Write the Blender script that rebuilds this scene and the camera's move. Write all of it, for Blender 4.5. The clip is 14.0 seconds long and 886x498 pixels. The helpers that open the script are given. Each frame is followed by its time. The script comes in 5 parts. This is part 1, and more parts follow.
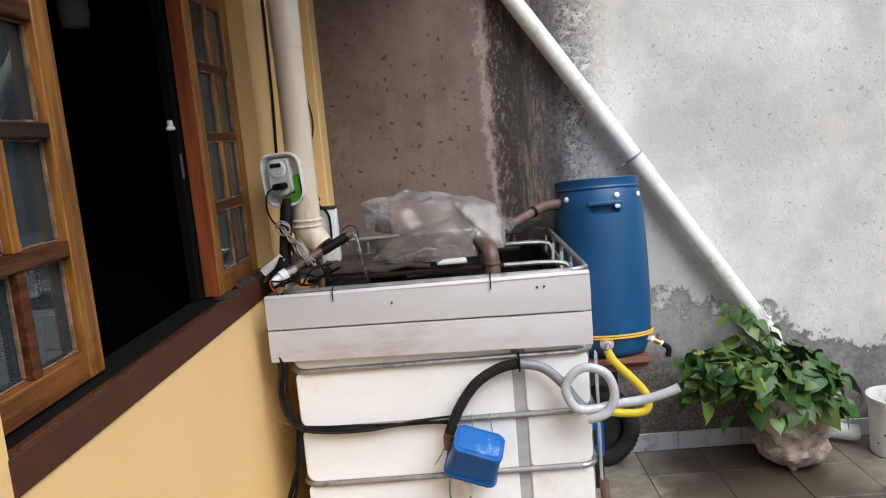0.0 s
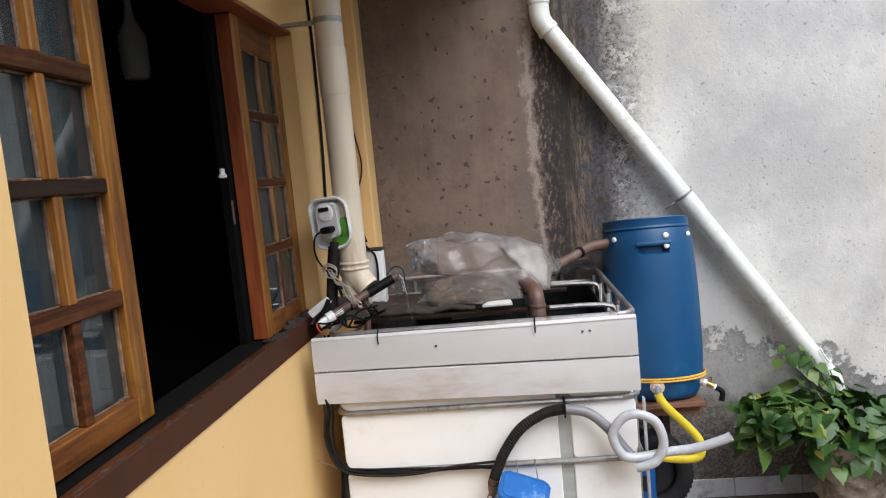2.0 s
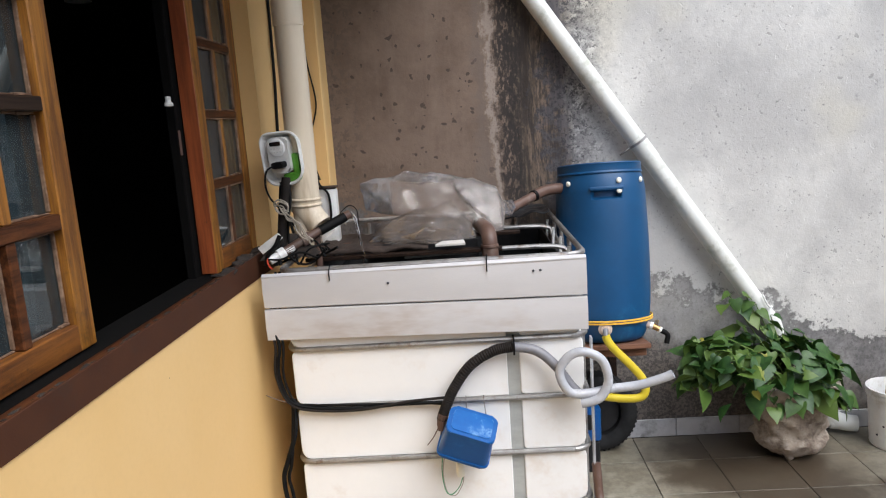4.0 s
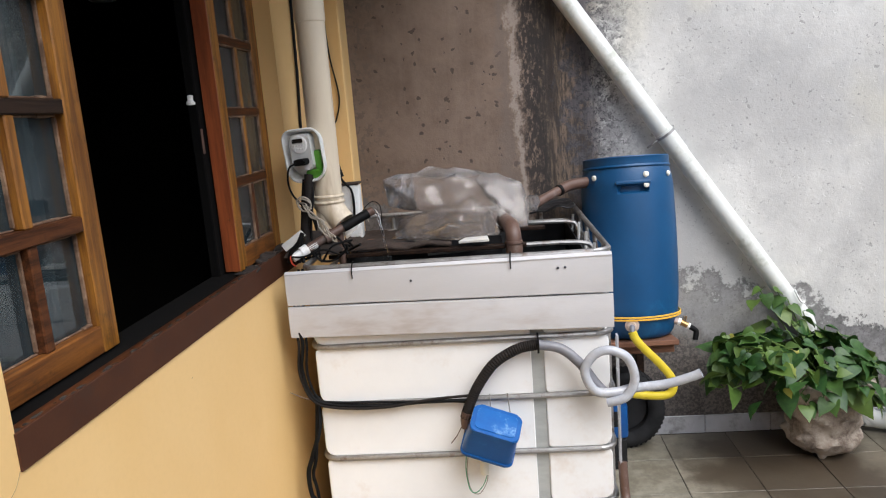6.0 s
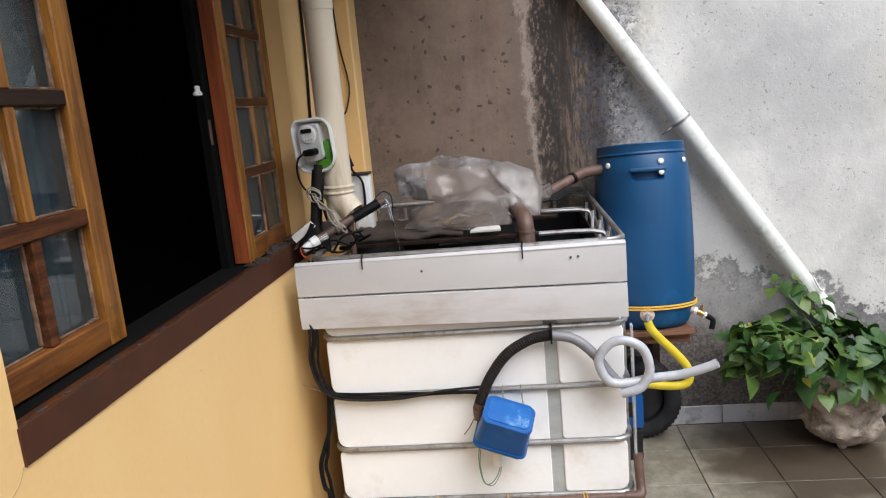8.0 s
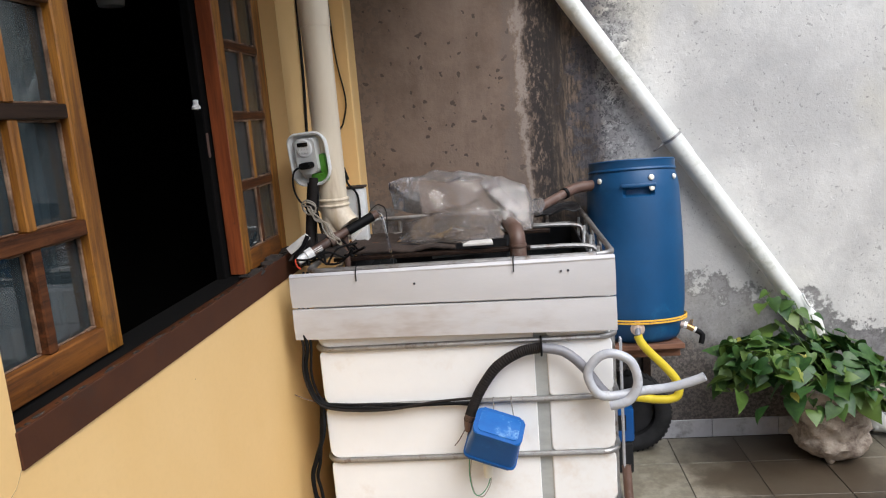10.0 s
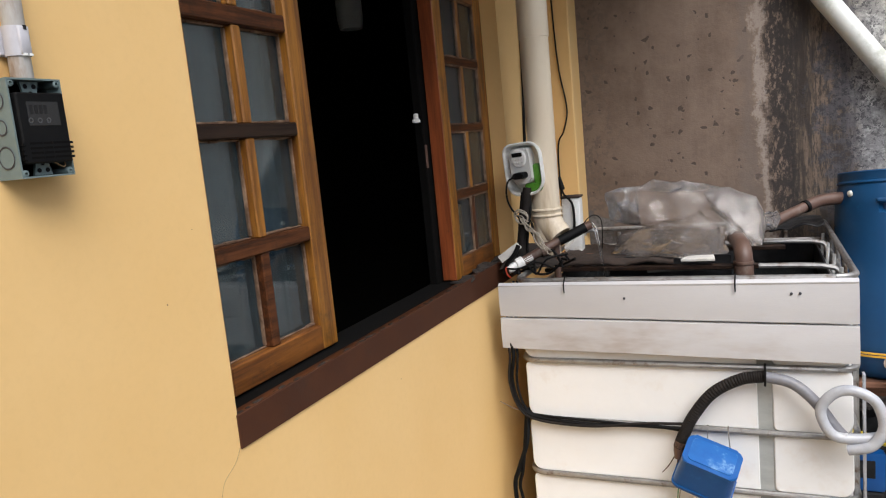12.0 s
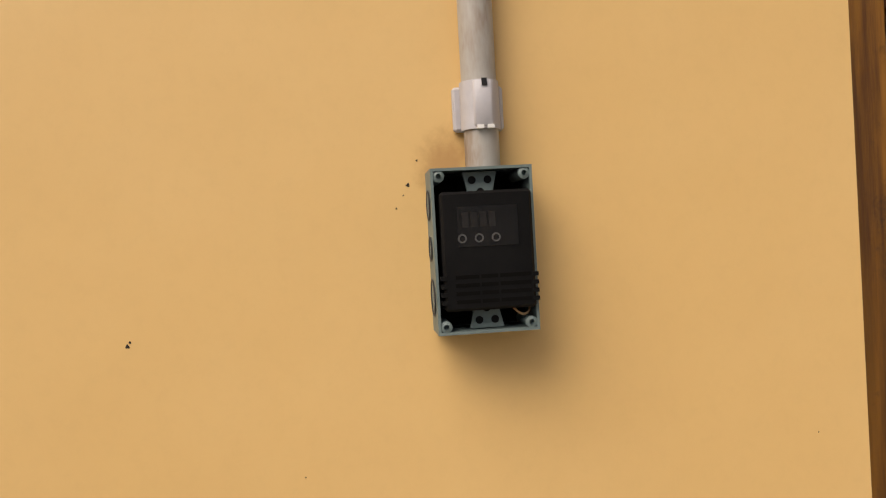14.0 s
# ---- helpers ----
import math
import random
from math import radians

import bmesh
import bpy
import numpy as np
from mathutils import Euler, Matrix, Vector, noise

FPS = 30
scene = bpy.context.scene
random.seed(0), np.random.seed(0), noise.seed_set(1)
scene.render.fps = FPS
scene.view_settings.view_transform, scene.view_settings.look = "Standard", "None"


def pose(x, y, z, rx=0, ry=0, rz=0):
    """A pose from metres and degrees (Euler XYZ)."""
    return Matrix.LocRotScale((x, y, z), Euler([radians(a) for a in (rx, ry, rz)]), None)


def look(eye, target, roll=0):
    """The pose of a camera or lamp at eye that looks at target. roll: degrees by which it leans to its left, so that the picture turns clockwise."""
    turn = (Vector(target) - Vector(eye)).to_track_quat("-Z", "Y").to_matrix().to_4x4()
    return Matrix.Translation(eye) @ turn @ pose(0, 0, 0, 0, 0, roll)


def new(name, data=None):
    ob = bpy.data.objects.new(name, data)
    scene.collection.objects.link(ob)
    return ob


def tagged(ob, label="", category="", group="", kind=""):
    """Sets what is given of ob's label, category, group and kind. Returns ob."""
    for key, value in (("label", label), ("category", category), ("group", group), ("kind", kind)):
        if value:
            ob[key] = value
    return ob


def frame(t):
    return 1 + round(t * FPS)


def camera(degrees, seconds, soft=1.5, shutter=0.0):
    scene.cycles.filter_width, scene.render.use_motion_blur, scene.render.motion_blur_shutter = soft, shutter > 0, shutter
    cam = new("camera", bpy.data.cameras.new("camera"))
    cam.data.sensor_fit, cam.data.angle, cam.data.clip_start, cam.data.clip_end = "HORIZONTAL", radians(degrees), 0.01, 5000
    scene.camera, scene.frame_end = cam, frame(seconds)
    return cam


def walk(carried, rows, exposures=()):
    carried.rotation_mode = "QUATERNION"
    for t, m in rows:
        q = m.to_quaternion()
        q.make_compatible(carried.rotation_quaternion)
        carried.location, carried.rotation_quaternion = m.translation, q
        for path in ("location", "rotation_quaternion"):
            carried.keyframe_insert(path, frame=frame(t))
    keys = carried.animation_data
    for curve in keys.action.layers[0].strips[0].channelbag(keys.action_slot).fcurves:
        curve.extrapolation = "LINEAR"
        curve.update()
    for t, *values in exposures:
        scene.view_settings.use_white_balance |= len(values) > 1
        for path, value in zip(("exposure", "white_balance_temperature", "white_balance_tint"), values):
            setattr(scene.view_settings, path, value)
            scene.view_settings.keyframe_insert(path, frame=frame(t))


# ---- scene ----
cam = camera(62.7, 14.0, soft=1.15)
PATH = [
    (0, (0.716, -0.035, 1.689), (0.661, 1.94, 1.381), -4.9),
    (0.5, (0.737, -0.04, 1.69), (0.721, 1.938, 1.396), -5.1),
    (1, (0.728, -0.039, 1.697), (0.663, 1.939, 1.408), -6.0),
    (1.5, (0.73, -0.037, 1.714), (0.597, 1.941, 1.454), -5.7),
    (2, (0.746, -0.038, 1.728), (0.555, 1.941, 1.517), -5.4),
    (2.5, (0.757, -0.037, 1.715), (0.571, 1.943, 1.503), -5.7),
    (3, (0.764, -0.032, 1.691), (0.703, 1.946, 1.401), -4.0),
    (3.2, (0.766, -0.035, 1.688), (0.673, 1.937, 1.371), -4.1),
    (5.3, (0.743, -0.013, 1.674), (0.681, 1.951, 1.3), -3.7),
    (5.5, (0.75, -0.007, 1.686), (0.664, 1.955, 1.307), -4.8),
    (6, (0.771, -0.007, 1.696), (0.61, 1.952, 1.325), -4.5),
    (6.5, (0.774, 0.004, 1.688), (0.582, 1.957, 1.303), -4.6),
    (7, (0.783, 0.015, 1.684), (0.582, 1.963, 1.28), -4.3),
    (7.5, (0.79, 0.018, 1.686), (0.575, 1.962, 1.268), -5.2),
    (8, (0.783, 0.022, 1.689), (0.578, 1.972, 1.295), -5.2),
    (8.2, (0.778, 0.019, 1.689), (0.582, 1.973, 1.311), -5.0),
    (10.3, (0.801, -0.016, 1.699), (0.611, 1.943, 1.344), -4.5),
    (10.5, (0.801, -0.006, 1.702), (0.617, 1.954, 1.35), -4.4),
    (11, (0.826, -0.003, 1.703), (0.583, 1.948, 1.336), -5.1),
    (11.5, (0.847, -0.01, 1.709), (0.276, 1.886, 1.427), -7.0),
    (12, (0.87, 0.015, 1.704), (0.068, 1.824, 1.414), -5.5),
    (12.5, (0.858, 0.09, 1.688), (-0.114, 1.809, 1.369), -8.6),
    (13, (0.68, 0.231, 1.709), (-0.687, 1.684, 1.571), -6.4),
    (13.3, (0.614, 0.323, 1.716), (-0.994, 1.509, 1.643), -6.2),
    (13.5, (0.597, 0.401, 1.723), (-1.191, 1.296, 1.718), -5.4),
    (13.6, (0.597, 0.434, 1.729), (-1.262, 1.173, 1.745), -4.1),
    (14, (0.572, 0.586, 1.779), (-1.416, 0.798, 1.752), -3.2),
]
EXPOSURES = [(0.0, 0.40, 5920, 8), (11.0, 0.40, 5950, 8), (12.5, 0.33, 6350, 8), (13.5, 0.17, 7200, 11), (14.0, 0.11, 7450, 12)]
walk(cam, [(t, look(e, g, r)) for t, e, g, r in PATH], EXPOSURES)


# ---- world, sun, exposure ----
SUN_DIR = Vector((-0.40, 0.46, -0.79))      # the way the hazy sunlight travels
world = bpy.data.worlds.new("sky")
world.use_nodes = True
scene.world = world
wn = world.node_tree
sky = wn.nodes.new("ShaderNodeTexSky")
sky.sky_type, sky.sun_disc = "NISHITA", False
sky.sun_elevation, sky.sun_rotation = radians(52), radians(139)
sky.air_density, sky.dust_density, sky.ozone_density = 1.0, 4.0, 1.0
wn.links.new(sky.outputs[0], wn.nodes["Background"].inputs[0])
wn.nodes["Background"].inputs[1].default_value = 0.11
sun = new("sun", bpy.data.lights.new("sun", "SUN"))
sun.data.energy, sun.data.angle, sun.data.color = 2.9, radians(50), (1.0, 0.965, 0.935)
sun.rotation_mode = "QUATERNION"
sun.rotation_quaternion = SUN_DIR.to_track_quat("-Z", "Y")


# ---- materials ----
def nodes_of(name):
    m = bpy.data.materials.new(name)
    m.use_nodes = True
    nt = m.node_tree
    return m, nt, nt.nodes["Principled BSDF"]


def add(nt, kind, **sets):
    n = nt.nodes.new(kind)
    for key, value in sets.items():
        n.inputs[key.replace("_", " ")].default_value = value
    return n


def noise_tex(nt, scale, detail=4.0, rough=0.6, stretch=None, vector=None):
    n = add(nt, "ShaderNodeTexNoise", Scale=scale, Detail=detail, Roughness=rough)
    if vector is None:
        vector = nt.nodes.new("ShaderNodeTexCoord").outputs["Object"]
    if stretch:
        mp = nt.nodes.new("ShaderNodeMapping")
        mp.inputs["Scale"].default_value = stretch
        nt.links.new(vector, mp.inputs["Vector"])
        vector = mp.outputs[0]
    nt.links.new(vector, n.inputs["Vector"])
    return n.outputs["Fac"]


def ramp(nt, fac, lo, hi, smooth=True):
    n = nt.nodes.new("ShaderNodeMapRange")
    n.interpolation_type = "SMOOTHSTEP" if smooth else "LINEAR"
    n.inputs["From Min"].default_value, n.inputs["From Max"].default_value = lo, hi
    nt.links.new(fac, n.inputs["Value"])
    return n.outputs[0]


def math_node(nt, op, a, b):
    n = nt.nodes.new("ShaderNodeMath")
    n.operation = op
    for k, v in ((0, a), (1, b)):
        if isinstance(v, (int, float)):
            n.inputs[k].default_value = v
        else:
            nt.links.new(v, n.inputs[k])
    return n.outputs[0]


def blend(nt, fac, a, b):
    n = nt.nodes.new("ShaderNodeMix")
    n.data_type = "RGBA"
    nt.links.new(fac, n.inputs[0])
    for k, v in ((6, a), (7, b)):
        if isinstance(v, tuple):
            n.inputs[k].default_value = (*v, 1)
        else:
            nt.links.new(v, n.inputs[k])
    return n.outputs[2]


def bump(nt, bsdf, height, strength, distance):
    n = nt.nodes.new("ShaderNodeBump")
    n.inputs["Strength"].default_value, n.inputs["Distance"].default_value = strength, distance
    nt.links.new(height, n.inputs["Height"])
    nt.links.new(n.outputs[0], bsdf.inputs["Normal"])


def surface(name, a, b, rough=0.6, metal=0.0, scale=20.0, grain=200.0, relief=0.1, stretch=None, dirt=None, dirt_amount=0.5, per_object=0.0):
    """Two tones mixed at a large and a fine scale, uneven gloss, fine relief and, where given, dirt in patches."""
    m, nt, p = nodes_of(name)
    big = noise_tex(nt, scale, 5.0, 0.65, stretch)
    fine = noise_tex(nt, grain, 3.0, 0.7, stretch)
    f = math_node(nt, "ADD", math_node(nt, "MULTIPLY", ramp(nt, big, 0.3, 0.7), 0.75), math_node(nt, "MULTIPLY", fine, 0.25))
    col = blend(nt, f, a, b)
    if dirt:
        patch = ramp(nt, noise_tex(nt, scale * 0.6, 6.0, 0.75, stretch), 0.62 - 0.25 * dirt_amount, 0.78 - 0.15 * dirt_amount)
        col = blend(nt, patch, col, dirt)
    if per_object:
        info = nt.nodes.new("ShaderNodeObjectInfo")
        hsv = nt.nodes.new("ShaderNodeHueSaturation")
        nt.links.new(col, hsv.inputs["Color"])
        nt.links.new(math_node(nt, "ADD", math_node(nt, "MULTIPLY", info.outputs["Random"], per_object), 1 - per_object / 2), hsv.inputs["Value"])
        col = hsv.outputs[0]
    nt.links.new(col, p.inputs["Base Color"])
    nt.links.new(math_node(nt, "ADD", math_node(nt, "MULTIPLY", big, 0.25), rough - 0.12), p.inputs["Roughness"])
    p.inputs["Metallic"].default_value = metal
    if relief:
        bump(nt, p, fine, relief, 0.004)
    return m


def house_paint():
    m, nt, p = nodes_of("yellow_wall_paint")
    big = noise_tex(nt, 1.4, 4.0, 0.6)
    fine = noise_tex(nt, 60.0, 4.0, 0.7)
    col = blend(nt, ramp(nt, big, 0.3, 0.7), (0.75, 0.490, 0.196), (0.78, 0.526, 0.228))
    col = blend(nt, math_node(nt, "MULTIPLY", ramp(nt, fine, 0.4, 0.8), 0.12), col, (0.58, 0.38, 0.16))
    vor = add(nt, "ShaderNodeTexVoronoi", Scale=5.0)
    nt.links.new(nt.nodes.new("ShaderNodeTexCoord").outputs["Object"], vor.inputs["Vector"])
    speck = ramp(nt, vor.outputs["Distance"], 0.012, 0.006)
    col = blend(nt, math_node(nt, "MULTIPLY", speck, 0.8), col, (0.16, 0.09, 0.04))
    near = nt.nodes.new("ShaderNodeVectorMath")
    near.operation = "DISTANCE"
    near.inputs[1].default_value = (0.0, 0.657, 1.838)
    nt.links.new(nt.nodes.new("ShaderNodeTexCoord").outputs["Object"], near.inputs[0])
    rust = ramp(nt, math_node(nt, "ADD", near.outputs["Value"], math_node(nt, "MULTIPLY", math_node(nt, "SUBTRACT", noise_tex(nt, 40.0, 4.0, 0.65), 0.5), 0.04)), 0.036, 0.006)
    col = blend(nt, math_node(nt, "MULTIPLY", rust, 0.6), col, (0.36, 0.16, 0.045))
    nt.links.new(col, p.inputs["Base Color"])
    p.inputs["Roughness"].default_value = 0.62
    bump(nt, p, noise_tex(nt, 14.0, 3.0, 0.5), 0.12, 0.01)
    return m


def yard_wall():
    """Raw brown render on one side, old whitewash on the other, a black run of mould between, grime low down."""
    m, nt, p = nodes_of("yard_wall_render")
    obj = nt.nodes.new("ShaderNodeTexCoord").outputs["Object"]
    sep = nt.nodes.new("ShaderNodeSeparateXYZ")
    nt.links.new(obj, sep.inputs[0])
    x, z = sep.outputs[0], sep.outputs[2]
    wob = noise_tex(nt, 5.0, 6.0, 0.7)
    runs = noise_tex(nt, 9.0, 6.0, 0.72, (1.0, 1.0, 0.12))
    clot = noise_tex(nt, 14.0, 6.0, 0.75)
    pore = noise_tex(nt, 70.0, 4.0, 0.7)
    # whitewash
    cloud = noise_tex(nt, 2.2, 6.0, 0.6)
    white = blend(nt, ramp(nt, cloud, 0.35, 0.68), (0.49, 0.48, 0.465), (0.66, 0.645, 0.615))
    white = blend(nt, math_node(nt, "MULTIPLY", ramp(nt, noise_tex(nt, 1.3, 3.0, 0.5), 0.55, 0.68), 0.5), white, (0.66, 0.62, 0.50))
    worn = math_node(nt, "MULTIPLY", ramp(nt, clot, 0.60, 0.70), ramp(nt, noise_tex(nt, 2.5, 3.0, 0.6), 0.5, 0.68))
    white = blend(nt, math_node(nt, "MULTIPLY", worn, 0.8), white, (0.22, 0.21, 0.22))
    white = blend(nt, math_node(nt, "MULTIPLY", ramp(nt, pore, 0.68, 0.74), 0.55), white, (0.25, 0.24, 0.24))
    # raw render with pits
    brown = blend(nt, ramp(nt, wob, 0.3, 0.7), (0.138, 0.098, 0.073), (0.196, 0.143, 0.110))
    brown = blend(nt, math_node(nt, "MULTIPLY", ramp(nt, runs, 0.45, 0.7), 0.35), brown, (0.235, 0.18, 0.145))
    vec = nt.nodes.new("ShaderNodeVectorMath")
    vec.operation = "ADD"
    warp = nt.nodes.new("ShaderNodeTexNoise")
    warp.inputs["Scale"].default_value = 26.0
    nt.links.new(obj, warp.inputs["Vector"])
    sc = nt.nodes.new("ShaderNodeVectorMath")
    sc.operation = "SCALE"
    sc.inputs["Scale"].default_value = 0.05
    nt.links.new(warp.outputs["Color"], sc.inputs[0])
    nt.links.new(obj, vec.inputs[0])
    nt.links.new(sc.outputs[0], vec.inputs[1])
    vor = add(nt, "ShaderNodeTexVoronoi", Scale=22.0)
    nt.links.new(vec.outputs[0], vor.inputs["Vector"])
    vsep = nt.nodes.new("ShaderNodeSeparateColor")
    nt.links.new(vor.outputs["Color"], vsep.inputs[0])
    pit = math_node(nt, "MULTIPLY", ramp(nt, math_node(nt, "ADD", vor.outputs["Distance"], math_node(nt, "MULTIPLY", vsep.outputs[1], 0.13)), 0.27, 0.215), ramp(nt, vsep.outputs[0], 0.38, 0.40))
    brown = blend(nt, math_node(nt, "MULTIPLY", pit, 0.9), brown, (0.065, 0.048, 0.04))
    edge = math_node(nt, "MULTIPLY", ramp(nt, math_node(nt, "ADD", x, math_node(nt, "MULTIPLY", clot, 0.3)), 0.47, 0.27), ramp(nt, noise_tex(nt, 34.0, 4.0, 0.7), 0.50, 0.58))
    brown = blend(nt, math_node(nt, "MULTIPLY", edge, 0.9), brown, (0.13, 0.10, 0.08))
    white = blend(nt, math_node(nt, "MULTIPLY", math_node(nt, "MULTIPLY", pit, ramp(nt, vsep.outputs[2], 0.80, 0.84)), 0.5), white, (0.22, 0.21, 0.20))
    nick = math_node(nt, "MULTIPLY", ramp(nt, noise_tex(nt, 60.0, 4.0, 0.7), 0.605, 0.655), ramp(nt, noise_tex(nt, 3.4, 4.0, 0.6), 0.40, 0.58))
    white = blend(nt, math_node(nt, "MULTIPLY", nick, 0.75), white, (0.20, 0.195, 0.19))
    patch = math_node(nt, "MULTIPLY", ramp(nt, noise_tex(nt, 2.0, 6.0, 0.7), 0.52, 0.66), 0.35)
    white = blend(nt, patch, white, (0.38, 0.375, 0.37))
    # boundary, ragged
    bx = math_node(nt, "ADD", x, math_node(nt, "MULTIPLY", math_node(nt, "SUBTRACT", clot, 0.5), 0.16))
    bx = math_node(nt, "ADD", bx, math_node(nt, "MULTIPLY", math_node(nt, "SUBTRACT", runs, 0.5), 0.14))
    wide = math_node(nt, "ADD", x, math_node(nt, "MULTIPLY", math_node(nt, "SUBTRACT", clot, 0.5), 0.55))

    def between(v, a, b, c, d):
        return math_node(nt, "MULTIPLY", ramp(nt, v, a, b), ramp(nt, v, d, c))

    col = blend(nt, ramp(nt, bx, 1.14, 1.30), brown, white)
    # washed-down grey and pale lines at the edge of the raw render
    col = blend(nt, math_node(nt, "MULTIPLY", between(bx, 0.78, 0.83, 0.84, 0.88), 0.55), col, (0.150, 0.120, 0.102))
    col = blend(nt, math_node(nt, "MULTIPLY", between(bx, 0.86, 0.885, 0.89, 0.92), 0.55), col, (0.38, 0.33, 0.29))
    # tan and black-brown streaks
    streak = noise_tex(nt, 30.0, 5.0, 0.7, (1.0, 1.0, 0.07))
    fine_streak = noise_tex(nt, 75.0, 4.0, 0.7, (1.0, 1.0, 0.12))
    tan = blend(nt, ramp(nt, streak, 0.38, 0.62), (0.030, 0.023, 0.019), (0.165, 0.122, 0.088))
    tan = blend(nt, math_node(nt, "MULTIPLY", ramp(nt, fine_streak, 0.52, 0.62), 0.7), tan, (0.045, 0.036, 0.030))
    col = blend(nt, math_node(nt, "MULTIPLY", between(bx, 0.96, 1.01, 1.18, 1.29), 0.95), col, tan)
    # black mould in spots that run together
    speckle = noise_tex(nt, 60.0, 5.0, 0.75, (1.0, 1.0, 0.45))
    soot = math_node(nt, "MULTIPLY", between(bx, 0.89, 0.94, 1.00, 1.08), ramp(nt, speckle, 0.38, 0.50))
    col = blend(nt, math_node(nt, "MULTIPLY", soot, 0.93), col, (0.026, 0.022, 0.021))
    spots = math_node(nt, "MULTIPLY", between(bx, 0.99, 1.06, 1.18, 1.30), ramp(nt, noise_tex(nt, 60.0, 5.0, 0.75, (1.0, 1.0, 0.18)), 0.49, 0.57))
    col = blend(nt, math_node(nt, "MULTIPLY", spots, 0.8), col, (0.035, 0.030, 0.028))
    # blue-grey mould on the whitewash beside it
    blue = math_node(nt, "MULTIPLY", between(wide, 1.10, 1.18, 1.26, 1.52), ramp(nt, clot, 0.34, 0.56))
    col = blend(nt, math_node(nt, "MULTIPLY", blue, 0.85), col, (0.080, 0.075, 0.082))
    dots = math_node(nt, "MULTIPLY", between(wide, 1.08, 1.16, 1.22, 1.52), ramp(nt, noise_tex(nt, 55.0, 5.0, 0.78), 0.515, 0.565))
    col = blend(nt, math_node(nt, "MULTIPLY", dots, 0.85), col, (0.040, 0.038, 0.044))
    # grime low on the whitewash; by the floor bare, and darkened for shade
    zz = math_node(nt, "ADD", z, math_node(nt, "MULTIPLY", math_node(nt, "SUBTRACT", wob, 0.5), 0.6))
    zz = math_node(nt, "ADD", zz, math_node(nt, "MULTIPLY", math_node(nt, "SUBTRACT", clot, 0.5), 0.25))
    zz = math_node(nt, "ADD", zz, math_node(nt, "MULTIPLY", math_node(nt, "SUBTRACT", x, 1.78), 0.30))
    low = ramp(nt, zz, 0.80, 0.755)
    stain = blend(nt, ramp(nt, clot, 0.3, 0.7), (0.105, 0.100, 0.100), (0.235, 0.225, 0.225))
    stain = blend(nt, math_node(nt, "MULTIPLY", ramp(nt, pore, 0.52, 0.60), 0.7), stain, (0.085, 0.08, 0.078))
    crack = math_node(nt, "MULTIPLY", ramp(nt, zz, 0.735, 0.765), ramp(nt, zz, 0.81, 0.775))
    col = blend(nt, math_node(nt, "MULTIPLY", low, math_node(nt, "ADD", math_node(nt, "MULTIPLY", ramp(nt, cloud, 0.40, 0.62), 0.35), 0.62)), col, stain)
    col = blend(nt, math_node(nt, "MULTIPLY", crack, 0.45), col, (0.09, 0.085, 0.08))
    vlow = ramp(nt, zz, 0.62, 0.38)
    bare_shaded = blend(nt, ramp(nt, pore, 0.42, 0.6), (0.040, 0.033, 0.029), (0.150, 0.125, 0.108))
    col = blend(nt, math_node(nt, "MULTIPLY", vlow, 0.85), col, bare_shaded)
    nt.links.new(col, p.inputs["Base Color"])
    p.inputs["Roughness"].default_value = 0.92
    h = math_node(nt, "ADD", math_node(nt, "MULTIPLY", wob, 0.6), math_node(nt, "MULTIPLY", pore, 0.16))
    h = math_node(nt, "SUBTRACT", h, math_node(nt, "MULTIPLY", pit, 0.10))
    bump(nt, p, h, 0.5, 0.015)
    return m


def wood(name, a, b, rough=0.45, axis="z", dirt=(0.03, 0.015, 0.008), dirt_amount=0.35):
    stretch = {"x": (0.06, 1, 1), "y": (1, 0.06, 1), "z": (1, 1, 0.06)}[axis]
    m, nt, p = nodes_of(name)
    grain = noise_tex(nt, 60.0, 6.0, 0.7, stretch)
    broad = noise_tex(nt, 14.0, 4.0, 0.6, stretch)
    col = blend(nt, ramp(nt, grain, 0.32, 0.68), a, b)
    col = blend(nt, math_node(nt, "MULTIPLY", ramp(nt, broad, 0.5, 0.7), 0.5), col, tuple(c * 0.55 for c in a))
    worn = ramp(nt, noise_tex(nt, 9.0, 7.0, 0.8), 0.66 - 0.2 * dirt_amount, 0.78 - 0.1 * dirt_amount)
    col = blend(nt, math_node(nt, "MULTIPLY", worn, 0.8), col, dirt)
    nt.links.new(col, p.inputs["Base Color"])
    p.inputs["Roughness"].default_value = rough
    bump(nt, p, grain, 0.25, 0.003)
    return m


def glass(name, tint, rough, trans):
    m, nt, p = nodes_of(name)
    grime = noise_tex(nt, 7.0, 5.0, 0.7)
    nt.links.new(blend(nt, ramp(nt, grime, 0.3, 0.75), tint, tuple(c * 0.8 for c in tint)), p.inputs["Base Color"])
    nt.links.new(math_node(nt, "ADD", math_node(nt, "MULTIPLY", grime, 0.03), rough), p.inputs["Roughness"])
    p.inputs["Transmission Weight"].default_value = trans
    p.inputs["IOR"].default_value = 1.45
    return m


